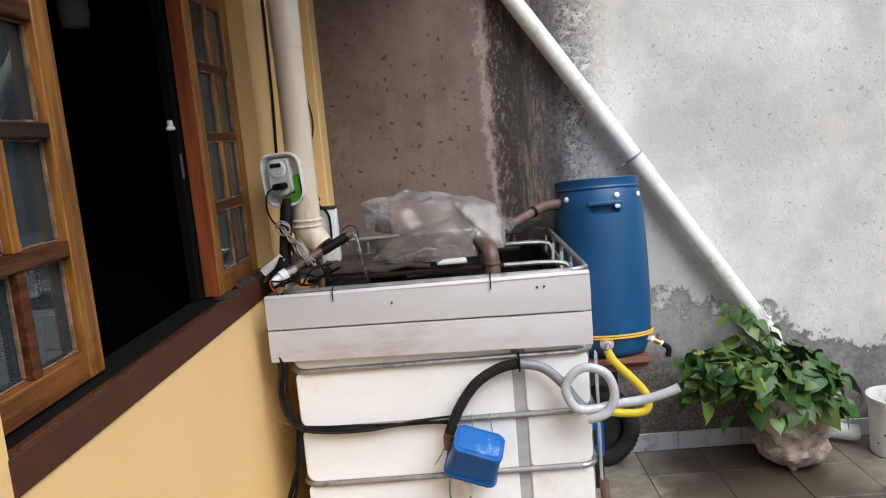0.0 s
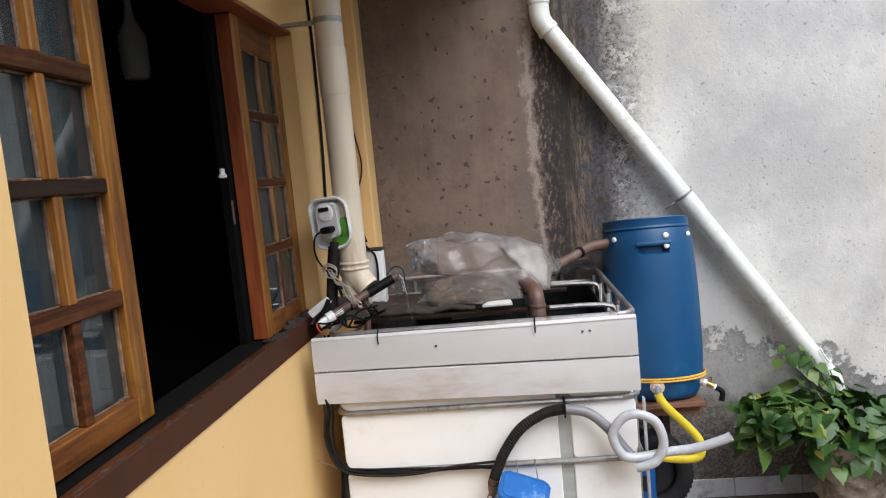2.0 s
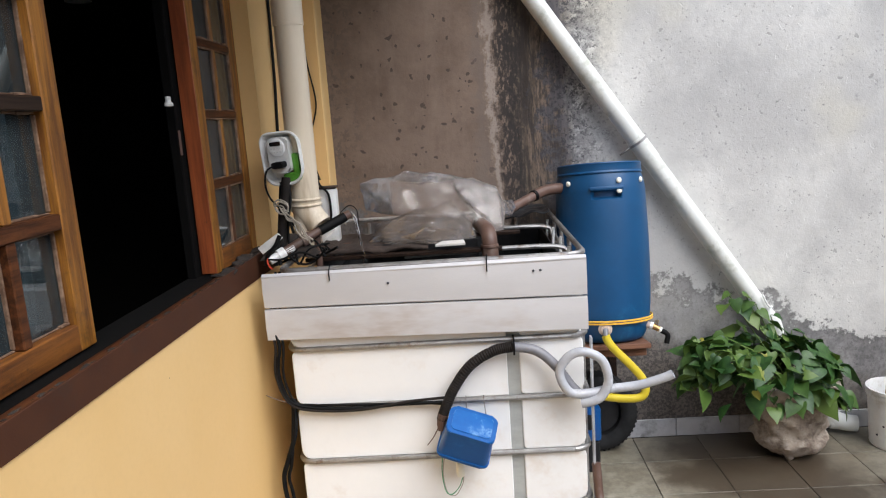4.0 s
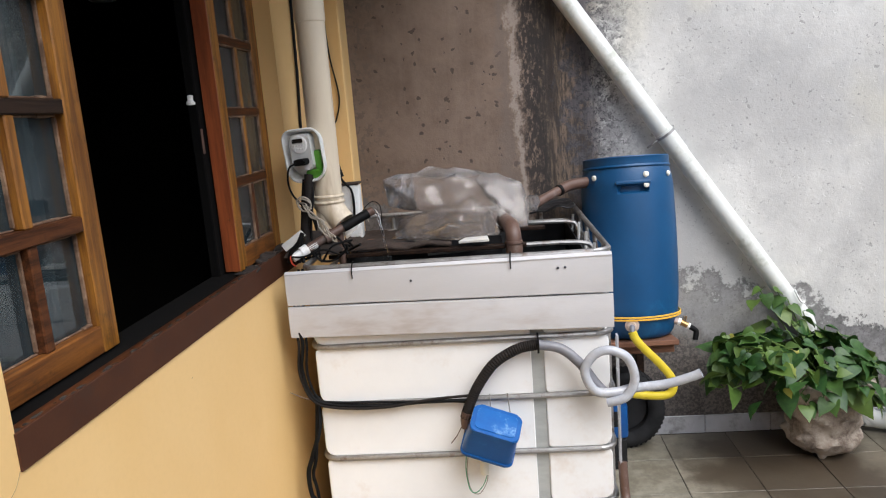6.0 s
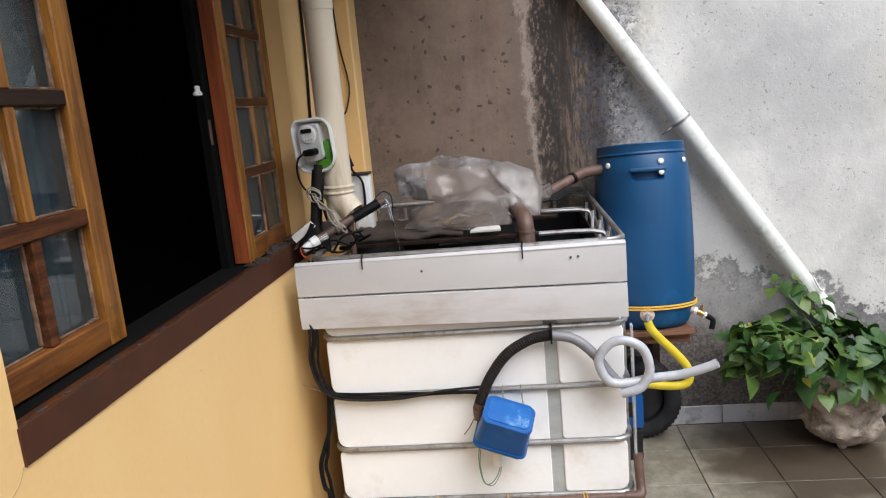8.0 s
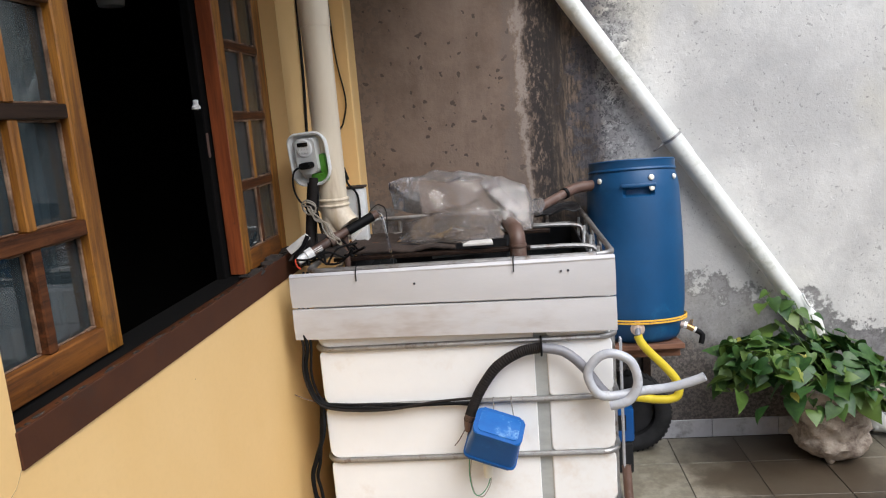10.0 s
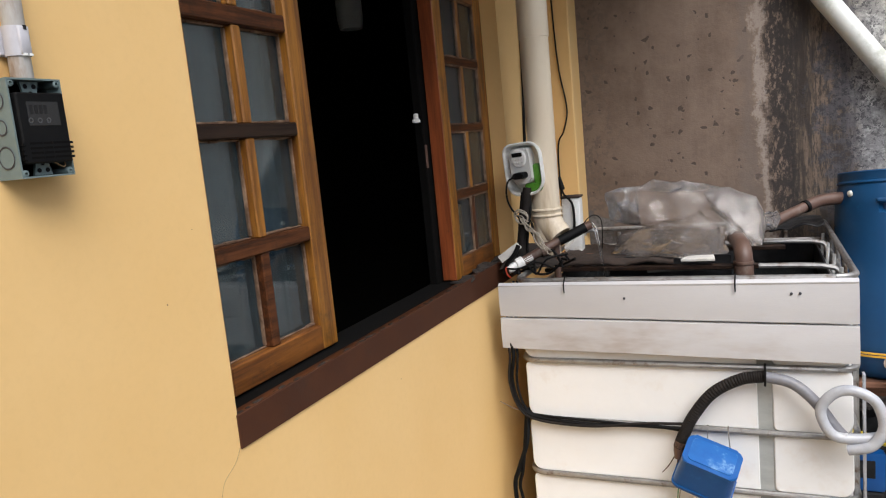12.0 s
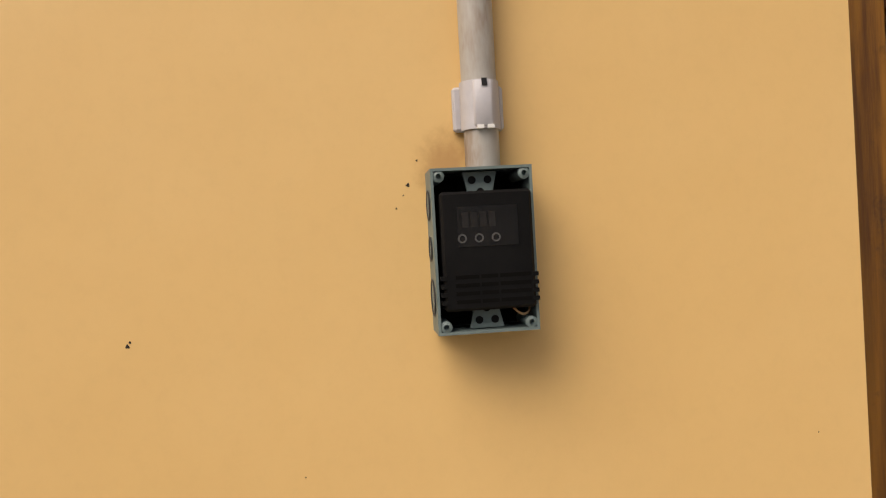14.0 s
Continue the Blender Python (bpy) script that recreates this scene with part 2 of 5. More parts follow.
def film_plastic():
    m, nt, p = nodes_of("clear_plastic_film")
    crease = noise_tex(nt, 9.0, 3.0, 0.5, (1, 1, 1.8))
    haze = noise_tex(nt, 6.0, 4.0, 0.6)
    p.inputs["Base Color"].default_value = (0.40, 0.345, 0.31, 1)
    p.inputs["Roughness"].default_value = 0.35
    p.inputs["Specular IOR Level"].default_value = 0.35
    bump(nt, p, crease, 0.15, 0.012)
    clear = nt.nodes.new("ShaderNodeBsdfTransparent")
    mix = nt.nodes.new("ShaderNodeMixShader")
    nt.links.new(math_node(nt, "ADD", math_node(nt, "MULTIPLY", ramp(nt, haze, 0.38, 0.62), 0.10), 0.17), mix.inputs[0])
    nt.links.new(clear.outputs[0], mix.inputs[1])
    nt.links.new(p.outputs[0], mix.inputs[2])
    shine = nt.nodes.new("ShaderNodeBsdfGlossy")
    shine.inputs["Roughness"].default_value = 0.10
    gloss = nt.nodes.new("ShaderNodeFresnel")
    gloss.inputs["IOR"].default_value = 1.38
    tilt = nt.nodes.new("ShaderNodeBump")
    tilt.inputs["Strength"].default_value, tilt.inputs["Distance"].default_value = 0.45, 0.02
    nt.links.new(crease, tilt.inputs["Height"])
    nt.links.new(tilt.outputs[0], shine.inputs["Normal"])
    nt.links.new(tilt.outputs[0], gloss.inputs["Normal"])
    top = nt.nodes.new("ShaderNodeMixShader")
    nt.links.new(gloss.outputs[0], top.inputs[0])
    nt.links.new(mix.outputs[0], top.inputs[1])
    nt.links.new(shine.outputs[0], top.inputs[2])
    nt.links.new(top.outputs[0], nt.nodes["Material Output"].inputs["Surface"])
    return m


def tile_glaze():
    m, nt, p = nodes_of("floor_tile_glaze")
    place = nt.nodes.new("ShaderNodeNewGeometry").outputs["Position"]
    big = noise_tex(nt, 3.0, 5.0, 0.65, vector=place)
    mid = noise_tex(nt, 16.0, 5.0, 0.7, vector=place)
    fine = noise_tex(nt, 110.0, 3.0, 0.7, vector=place)
    info = nt.nodes.new("ShaderNodeObjectInfo")
    col = blend(nt, ramp(nt, mid, 0.35, 0.65), (0.185, 0.168, 0.126), (0.285, 0.260, 0.202))
    col = blend(nt, math_node(nt, "MULTIPLY", ramp(nt, big, 0.46, 0.66), 0.6), col, (0.095, 0.072, 0.044))
    col = blend(nt, math_node(nt, "MULTIPLY", ramp(nt, fine, 0.55, 0.75), 0.35), col, (0.06, 0.05, 0.04))
    # damp stain by the pot, darkened further for the plant's shade
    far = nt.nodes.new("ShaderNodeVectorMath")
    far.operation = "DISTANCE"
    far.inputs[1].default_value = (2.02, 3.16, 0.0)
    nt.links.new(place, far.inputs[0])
    damp_and_shade = ramp(nt, math_node(nt, "ADD", far.outputs["Value"], math_node(nt, "MULTIPLY", math_node(nt, "SUBTRACT", big, 0.5), 1.1)), 0.62, 0.30)
    col = blend(nt, math_node(nt, "MULTIPLY", damp_and_shade, 0.85), col, (0.040, 0.026, 0.015))
    hsv = nt.nodes.new("ShaderNodeHueSaturation")
    nt.links.new(col, hsv.inputs["Color"])
    nt.links.new(math_node(nt, "ADD", math_node(nt, "MULTIPLY", info.outputs["Random"], 0.28), 0.84), hsv.inputs["Value"])
    nt.links.new(hsv.outputs[0], p.inputs["Base Color"])
    nt.links.new(math_node(nt, "ADD", math_node(nt, "MULTIPLY", mid, 0.3), 0.22), p.inputs["Roughness"])
    bump(nt, p, mid, 0.08, 0.004)
    return m


def leaf_skin():
    m, nt, p = nodes_of("heart_leaf")
    info = nt.nodes.new("ShaderNodeObjectInfo")
    mott = noise_tex(nt, 40.0, 4.0, 0.6)
    green = blend(nt, ramp(nt, mott, 0.3, 0.7), (0.016, 0.055, 0.012), (0.040, 0.105, 0.018))
    green = blend(nt, math_node(nt, "MULTIPLY", ramp(nt, info.outputs["Random"], 0.30, 1.0), 0.65), green, (0.135, 0.205, 0.030))
    old = math_node(nt, "MULTIPLY", ramp(nt, info.outputs["Random"], 0.965, 0.985), 0.7)
    col = blend(nt, old, green, (0.50, 0.45, 0.07))
    nt.links.new(col, p.inputs["Base Color"])
    p.inputs["Roughness"].default_value = 0.5
    p.inputs["Subsurface Weight"].default_value = 0.0
    bump(nt, p, noise_tex(nt, 60.0, 3.0, 0.6), 0.2, 0.003)
    back = nt.nodes.new("ShaderNodeBsdfTranslucent")
    nt.links.new(col, back.inputs["Color"])
    mix = nt.nodes.new("ShaderNodeMixShader")
    mix.inputs[0].default_value = 0.16
    nt.links.new(p.outputs[0], mix.inputs[1])
    nt.links.new(back.outputs[0], mix.inputs[2])
    nt.links.new(mix.outputs[0], nt.nodes["Material Output"].inputs["Surface"])
    return m


M = {
    "house": house_paint(),
    "yard": yard_wall(),
    "soffit": surface("soffit_paint", (0.30, 0.22, 0.14), (0.36, 0.27, 0.17), 0.8, scale=2.0),
    "far": surface("far_wall_paint", (0.55, 0.53, 0.50), (0.66, 0.64, 0.60), 0.9, scale=1.5, grain=60),
    # these two near-black colours stand for missing light, not for real paint
    "room": surface("room_darkness_colour", (0.010, 0.009, 0.008), (0.014, 0.012, 0.010), 0.9, scale=2.0),
    "pitch": surface("shade_black", (0.0015, 0.0014, 0.0013), (0.003, 0.0026, 0.0022), 0.95, scale=9.0),
    "grout": surface("grout", (0.022, 0.018, 0.014), (0.05, 0.042, 0.034), 0.95, scale=8),
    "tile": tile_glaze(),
    "skirt": surface("skirting_tile_glaze", (0.44, 0.44, 0.46), (0.58, 0.58, 0.60), 0.35, scale=6, dirt=(0.2, 0.19, 0.19), dirt_amount=0.5, per_object=0.15),
    "band": surface("brown_sill_paint", (0.050, 0.018, 0.009), (0.072, 0.028, 0.014), 0.7, scale=10, dirt=(0.05, 0.025, 0.016), dirt_amount=0.4),
    "wood_v": wood("varnished_wood_upright", (0.120, 0.040, 0.004), (0.36, 0.150, 0.015), axis="z", rough=0.48, dirt_amount=0.6),
    "wood_h": wood("varnished_wood_level", (0.028, 0.010, 0.005), (0.120, 0.042, 0.014), axis="y", rough=0.5, dirt_amount=0.9),
    "wood_low": wood("varnished_wood_wide_rail", (0.085, 0.026, 0.004), (0.235, 0.084, 0.012), axis="y", rough=0.5, dirt_amount=0.7),
    "wood_dark": wood("weathered_dark_wood", (0.010, 0.006, 0.005), (0.030, 0.017, 0.011), axis="y", dirt_amount=0.5),
    "wood_red": wood("red_stained_wood", (0.16, 0.035, 0.010), (0.30, 0.075, 0.02), axis="z"),
    "putty": surface("old_putty", (0.075, 0.034, 0.016), (0.34, 0.22, 0.14), 0.8, scale=22, dirt=(0.08, 0.04, 0.02), dirt_amount=0.9),
    "pane": glass("frosted_pane_glass", (0.34, 0.43, 0.46), 0.0, 0.95),
    # pale cloth coloured almost black for the dim light behind the panes
    "curtain": surface("dimmed_curtain_cloth", (0.024, 0.036, 0.043), (0.046, 0.062, 0.070), 0.9, scale=5, grain=20, relief=0),
    "cream_pipe": surface("cream_pvc_pipe", (0.62, 0.53, 0.40), (0.72, 0.63, 0.49), 0.38, scale=5, stretch=(1, 1, 0.2), dirt=(0.36, 0.26, 0.15), dirt_amount=0.45),
    "white_pipe": surface("white_pvc_pipe", (0.64, 0.65, 0.62), (0.72, 0.73, 0.69), 0.32, scale=7, dirt=(0.42, 0.43, 0.36), dirt_amount=0.55),
    "brown_pipe": surface("brown_pvc_pipe", (0.085, 0.046, 0.033), (0.130, 0.077, 0.058), 0.5, scale=14, dirt=(0.19, 0.15, 0.125), dirt_amount=0.4),
    "grey_pvc": surface("grey_pvc_conduit", (0.14, 0.14, 0.155), (0.20, 0.20, 0.22), 0.4, scale=14, dirt=(0.2, 0.18, 0.16), dirt_amount=0.4),
    "pale_pvc": surface("pale_grey_hose", (0.34, 0.35, 0.38), (0.47, 0.48, 0.51), 0.24, scale=14, dirt=(0.30, 0.29, 0.29), dirt_amount=0.4),
    "galv": surface("galvanised_tube", (0.30, 0.29, 0.28), (0.42, 0.41, 0.40), 0.45, 0.85, scale=25, dirt=(0.14, 0.09, 0.06), dirt_amount=0.5),
    "tank_white": surface("white_painted_tank", (0.78, 0.775, 0.765), (0.84, 0.835, 0.825), 0.5, scale=3, grain=40, dirt=(0.70, 0.64, 0.58), dirt_amount=0.35),
    "tank_grey": surface("grey_tank_plastic", (0.30, 0.31, 0.30), (0.42, 0.43, 0.41), 0.4, scale=7, stretch=(1, 1, 3)),
    "liner": surface("black_liner", (0.012, 0.012, 0.013), (0.03, 0.03, 0.032), 0.4, scale=9),
    "board": surface("grey_white_pvc_board", (0.49, 0.48, 0.485), (0.57, 0.56, 0.565), 0.45, scale=4, stretch=(0.3, 1, 1), dirt=(0.40, 0.35, 0.32), dirt_amount=0.5),
    "white_plastic": surface("white_plastic", (0.74, 0.74, 0.73), (0.82, 0.82, 0.80), 0.35, scale=20, dirt=(0.55, 0.52, 0.46), dirt_amount=0.4),
    "device": surface("light_grey_device_plastic", (0.58, 0.58, 0.57), (0.66, 0.66, 0.64), 0.4, scale=30),
    "black": surface("black_plastic", (0.0025, 0.0025, 0.0028), (0.006, 0.006, 0.0064), 0.6, scale=30),
    "corrugated": surface("black_corrugated_hose", (0.010, 0.008, 0.007), (0.022, 0.018, 0.016), 0.7, scale=20),
    "screen": surface("dark_display", (0.006, 0.007, 0.008), (0.012, 0.012, 0.013), 0.12, scale=30, relief=0),
    "lime": surface("green_plastic", (0.07, 0.25, 0.02), (0.13, 0.34, 0.05), 0.3, scale=25),
    "blue": surface("blue_drum_plastic", (0.0012, 0.047, 0.134), (0.0016, 0.062, 0.172), 0.48, scale=5, grain=90, dirt=(0.012, 0.11, 0.24), dirt_amount=0.25),
    "bright_blue": surface("bright_blue_plastic", (0.002, 0.066, 0.26), (0.003, 0.085, 0.31), 0.34, scale=12, dirt=(0.02, 0.13, 0.42), dirt_amount=0.25),
    "blue_lid": surface("scuffed_blue_lid", (0.004, 0.082, 0.31), (0.012, 0.115, 0.38), 0.3, scale=16, dirt=(0.22, 0.38, 0.58), dirt_amount=0.35),
    "yellow": surface("yellow_hose", (0.52, 0.40, 0.012), (0.62, 0.48, 0.03), 0.4, scale=20),
    "strap": surface("orange_strap", (0.62, 0.33, 0.02), (0.75, 0.45, 0.05), 0.7, scale=60),
    "brass": surface("brass", (0.36, 0.22, 0.09), (0.50, 0.32, 0.14), 0.35, 0.9, scale=40),
    "bolt": surface("white_bolt_cap", (0.78, 0.76, 0.66), (0.84, 0.82, 0.74), 0.4, scale=40),
    "tan_plastic": surface("tan_plastic_fitting", (0.46, 0.36, 0.30), (0.56, 0.45, 0.38), 0.45, scale=30),
    "tan_plank": wood("rough_red_plank", (0.10, 0.042, 0.022), (0.18, 0.082, 0.045), 0.8, "x"),
    "rubber": surface("tyre_rubber", (0.012, 0.012, 0.013), (0.026, 0.026, 0.027), 0.7, scale=18),
    "plaster_pot": surface("whitewashed_pot_cement", (0.30, 0.245, 0.195), (0.56, 0.49, 0.41), 0.9, scale=12, grain=70, relief=0.6, dirt=(0.15, 0.11, 0.085), dirt_amount=0.8),
    "soil": surface("potting_soil", (0.02, 0.013, 0.009), (0.05, 0.035, 0.022), 1.0, scale=40, relief=0.6),
    "leaf": leaf_skin(),
    "stem": surface("green_stem", (0.09, 0.16, 0.03), (0.16, 0.24, 0.06), 0.5, scale=40),
    "cane": surface("dry_cane", (0.30, 0.20, 0.10), (0.42, 0.32, 0.16), 0.8, scale=30),
    "film": film_plastic(),
    "paper": surface("pale_card", (0.48, 0.46, 0.43), (0.60, 0.58, 0.54), 0.7, scale=20, dirt=(0.45, 0.40, 0.34), dirt_amount=0.5),
    "box_green": surface("grey_green_box_plastic", (0.12, 0.165, 0.165), (0.155, 0.205, 0.205), 0.5, scale=30),
    "conduit": surface("weathered_conduit", (0.36, 0.34, 0.31), (0.47, 0.455, 0.43), 0.45, scale=16, stretch=(1, 1, 0.3), dirt=(0.22, 0.14, 0.085), dirt_amount=0.75),
    "clip_grey": surface("pale_grey_clip", (0.44, 0.43, 0.46), (0.52, 0.51, 0.54), 0.4, scale=30),
    "copper": surface("copper_wire", (0.55, 0.34, 0.16), (0.66, 0.44, 0.24), 0.4, scale=40),
    "green_wire": surface("green_wire", (0.04, 0.22, 0.10), (0.08, 0.30, 0.15), 0.4, scale=40),
    "pale_wire": surface("pale_wire", (0.24, 0.21, 0.17), (0.38, 0.34, 0.28), 0.5, scale=40),
    "red_wire": surface("red_wire", (0.55, 0.05, 0.02), (0.65, 0.09, 0.04), 0.4, scale=40),
    "debris": surface("dark_litter", (0.012, 0.010, 0.009), (0.045, 0.032, 0.024), 0.95, scale=40),
    "fibre": surface("torn_brown_matting", (0.018, 0.012, 0.009), (0.052, 0.033, 0.024), 0.9, scale=25, relief=0.6),
    "ink": surface("dark_ink", (0.03, 0.03, 0.04), (0.05, 0.05, 0.06), 0.6, scale=40),
    "led_ring": surface("dim_ring_print", (0.05, 0.05, 0.052), (0.085, 0.085, 0.085), 0.4, scale=40),
    "lcd_text": surface("grey_print", (0.012, 0.0115, 0.0115), (0.024, 0.023, 0.023), 0.5, scale=40),
}
for dull in ("black", "pitch", "room", "corrugated", "liner", "rubber", "lcd_text", "wood_dark", "wood_h", "band"):
    M[dull].node_tree.nodes["Principled BSDF"].inputs["Specular IOR Level"].default_value = 0.15
m, nt, p = nodes_of("dark_water")
p.inputs["Base Color"].default_value, p.inputs["Roughness"].default_value = (0.012, 0.014, 0.014, 1), 0.06
bump(nt, p, noise_tex(nt, 18.0, 3.0, 0.5), 0.15, 0.006)
M["water"] = m
m, nt, p = nodes_of("running_water")
p.inputs["Base Color"].default_value, p.inputs["Roughness"].default_value = (0.95, 0.97, 1, 1), 0.03
p.inputs["Transmission Weight"].default_value, p.inputs["IOR"].default_value = 1.0, 1.33
M["stream"] = m


# ---- mesh helpers ----
def world_place(ob):
    at = Vector((0, 0, 0))
    while ob:
        at += ob.location
        ob = ob.parent
    return at


def finish(name, bm, material, origin, smooth=35):
    bmesh.ops.translate(bm, verts=bm.verts, vec=-Vector(origin))
    bmesh.ops.recalc_face_normals(bm, faces=bm.faces)
    me = bpy.data.meshes.new(name)
    bm.to_mesh(me)
    bm.free()
    if smooth:
        me.shade_smooth()
        me.set_sharp_from_angle(angle=radians(smooth))
    me.materials.append(M[material])
    return me


def part(name, bm, material, parent, label="", smooth=35):
    ob = new(name, finish(name, bm, material, world_place(parent), smooth))
    ob.parent = parent
    return tagged(ob, label)


link_part = part


def solid(name, bm, material, at, label, category, kind="", group="", smooth=35):
    """A top-level thing that is one mesh."""
    ob = new(name, finish(name, bm, material, at, smooth))
    ob.location = at
    return tagged(ob, label, category, group, kind)


def thing(name, at, label, category, kind="", group=""):
    ob = new(name)
    ob.empty_display_size = 0.05
    ob.location = at
    return tagged(ob, label, category, group, kind)


def box(x0, x1, y0, y1, z0, z1, bevel=0.0, seg=1, bm=None, turn=None):
    out = bm or bmesh.new()
    b = bmesh.new()
    c = Vector(((x0 + x1) / 2, (y0 + y1) / 2, (z0 + z1) / 2))
    bmesh.ops.create_cube(b, size=1, matrix=Matrix.Diagonal((abs(x1 - x0), abs(y1 - y0), abs(z1 - z0), 1)))
    if bevel:
        bmesh.ops.bevel(b, geom=b.edges[:], offset=bevel, segments=seg, profile=0.5, affect="EDGES")
    bmesh.ops.transform(b, matrix=Matrix.Translation(c) @ (turn or Matrix()), verts=b.verts)
    merge(out, b)
    return out


def merge(out, b):
    me = bpy.data.meshes.new("join")
    b.to_mesh(me)
    b.free()
    out.from_mesh(me)
    bpy.data.meshes.remove(me)
    return out


def glide(points, steps=6):
    """A smooth line through the points."""
    p = [Vector(q) for q in points]
    if len(p) < 3 or steps < 2:
        return p
    p = [2 * p[0] - p[1]] + p + [2 * p[-1] - p[-2]]
    out = []
    for a, b, c, d in zip(p, p[1:], p[2:], p[3:]):
        for k in range(steps):
            t = k / steps
            out.append(0.5 * (2 * b + (c - a) * t + (2 * a - 5 * b + 4 * c - d) * t * t + (3 * b - a - 3 * c + d) * t ** 3))
    out.append(p[-2])
    return out


def tube(points, r, seg=10, steps=6, bm=None, hollow=0.0, ribs=0.0):
    """A round tube along a smooth line; r may be a number or a pair from start to end; ribs: relief of a corrugated hose."""
    out = bm or bmesh.new()
    line = glide(points, steps)
    r0, r1 = r if isinstance(r, tuple) else (r, r)
    up = None
    rings = []
    for k, at in enumerate(line):
        way = (line[min(k + 1, len(line) - 1)] - line[max(k - 1, 0)]).normalized()
        if up is None:
            up = way.orthogonal().normalized()
        up = (up - way * up.dot(way)).normalized()
        side = way.cross(up)
        rr = r0 + (r1 - r0) * k / max(1, len(line) - 1)
        rr *= 1 + (ribs if k % 2 else 0)
        rings.append([out.verts.new(at + rr * (math.cos(a) * up + math.sin(a) * side)) for a in (2 * math.pi * j / seg for j in range(seg))])
    for a, b in zip(rings, rings[1:]):
        for j in range(seg):
            out.faces.new((a[j], a[(j + 1) % seg], b[(j + 1) % seg], b[j]))
    if hollow:
        for ring, at, way in ((rings[0], line[0], line[1] - line[0]), (rings[-1], line[-1], line[-2] - line[-1])):
            inner = [out.verts.new(at + (v.co - at) * (1 - hollow)) for v in ring]
            deep = [out.verts.new(at + (v.co - at) * (1 - hollow) + way.normalized() * 3 * r0) for v in ring]
            for j in range(seg):
                k = (j + 1) % seg
                out.faces.new((ring[j], ring[k], inner[k], inner[j]))
                out.faces.new((inner[j], inner[k], deep[k], deep[j]))
            out.faces.new(deep)
    else:
        out.faces.new(rings[0])
        out.faces.new(rings[-1])
    return out


def rod(a, b, r, seg=14, bm=None, hollow=0.0):
    return tube([a, b], r, seg, 1, bm, hollow)


def lathe(profile, at, seg=40, bm=None, wobble=None, closed=False):
    """Turns (radius, height) pairs about an upright axis through at."""
    out = bm or bmesh.new()
    rings = []
    for r, z in profile:
        ring = []
        for j in range(seg):
            a = 2 * math.pi * j / seg
            rr = r + (wobble(a, z) if wobble else 0)
            ring.append(out.verts.new((at[0] + rr * math.cos(a), at[1] + rr * math.sin(a), at[2] + z)))
        rings.append(ring)
    for a, b in zip(rings, rings[1:]):
        for j in range(seg):
            out.faces.new((a[j], a[(j + 1) % seg], b[(j + 1) % seg], b[j]))
    if closed:
        for j in range(seg):
            a, b = rings[-1], rings[0]
            out.faces.new((a[j], a[(j + 1) % seg], b[(j + 1) % seg], b[j]))
    else:
        out.faces.new(rings[0])
        out.faces.new(rings[-1])
    return out


def placed(b, m):
    bmesh.ops.transform(b, matrix=m, verts=b.verts)
    return b


def slab(corners, depth, bm=None, bevel=0.0):
    """A plate with the outline given, drawn out by the vector depth."""
    out = bm or bmesh.new()
    b = bmesh.new()
    front = [b.verts.new(c) for c in corners]
    back = [b.verts.new(Vector(c) + Vector(depth)) for c in corners]
    b.faces.new(front)
    b.faces.new(back[::-1])
    n = len(front)
    for j in range(n):
        b.faces.new((front[j], back[j], back[(j + 1) % n], front[(j + 1) % n]))
    if bevel:
        bmesh.ops.bevel(b, geom=b.edges[:], offset=bevel, segments=1, affect="EDGES")
    merge(out, b)
    return out


def round_outline(x0, x1, z0, z1, r, y, seg=4, radii=None):
    """A rounded rectangle standing across y; radii: lower left, lower right, upper right, upper left."""
    radii = radii or (r, r, r, r)
    out = []
    for (cx, cz, a0), rr in zip(((x0, z0, 180), (x1, z0, 270), (x1, z1, 0), (x0, z1, 90)), radii):
        sx, sz = (1 if cx == x0 else -1), (1 if cz == z0 else -1)
        for k in range(seg + 1):
            a = radians(a0 + 90 * k / seg)
            out.append((cx + sx * rr + rr * math.cos(a), y, cz + sz * rr + rr * math.sin(a)))
    return out


# ---- the large structure ----
BACK = 3.52          # face of the yard's end wall
OPEN_Y0, OPEN_Y1, OPEN_Z0, OPEN_Z1 = 1.0, 2.66, 1.255, 2.29

bm = bmesh.new()
wy, wz = (-3.2, OPEN_Y0, OPEN_Y1, BACK), (0.0, OPEN_Z0 - 0.06, OPEN_Z1, 2.80)
net = [[bm.verts.new((0, y, z)) for z in wz] for y in wy]
for i in range(3):
    for j in range(3):
        if (i, j) != (1, 1):
            bm.faces.new((net[i][j], net[i + 1][j], net[i + 1][j + 1], net[i][j + 1]))
grown = bmesh.ops.extrude_face_region(bm, geom=bm.faces[:])
bmesh.ops.translate(bm, verts=[v for v in grown["geom"] if isinstance(v, bmesh.types.BMVert)], vec=(-0.15, 0, 0))
solid("wall_house", bm, "house", (0, 0, 0), "smooth yellow-painted house wall with a wide window", "wall", "structure", smooth=0)
solid("corner_pilaster", box(0, 0.106, 3.36, BACK, 0, 2.80, 0.006), "house", (0, 0, 0), "narrow yellow corner pilaster against the yard wall", "pilaster", "structure")
solid("wall_yard_end", box(-0.15, 4.8, BACK, BACK + 0.2, 0, 4.2), "yard", (0, 0, 0), "stained old yard wall, half raw render, half whitewash", "wall", "structure", smooth=0)
solid("wall_yard_side", box(4.6, 4.8, -3.4, BACK, 0, 2.4), "far", (0, 0, 0), "plain pale side wall closing the yard", "wall", "structure", smooth=0)
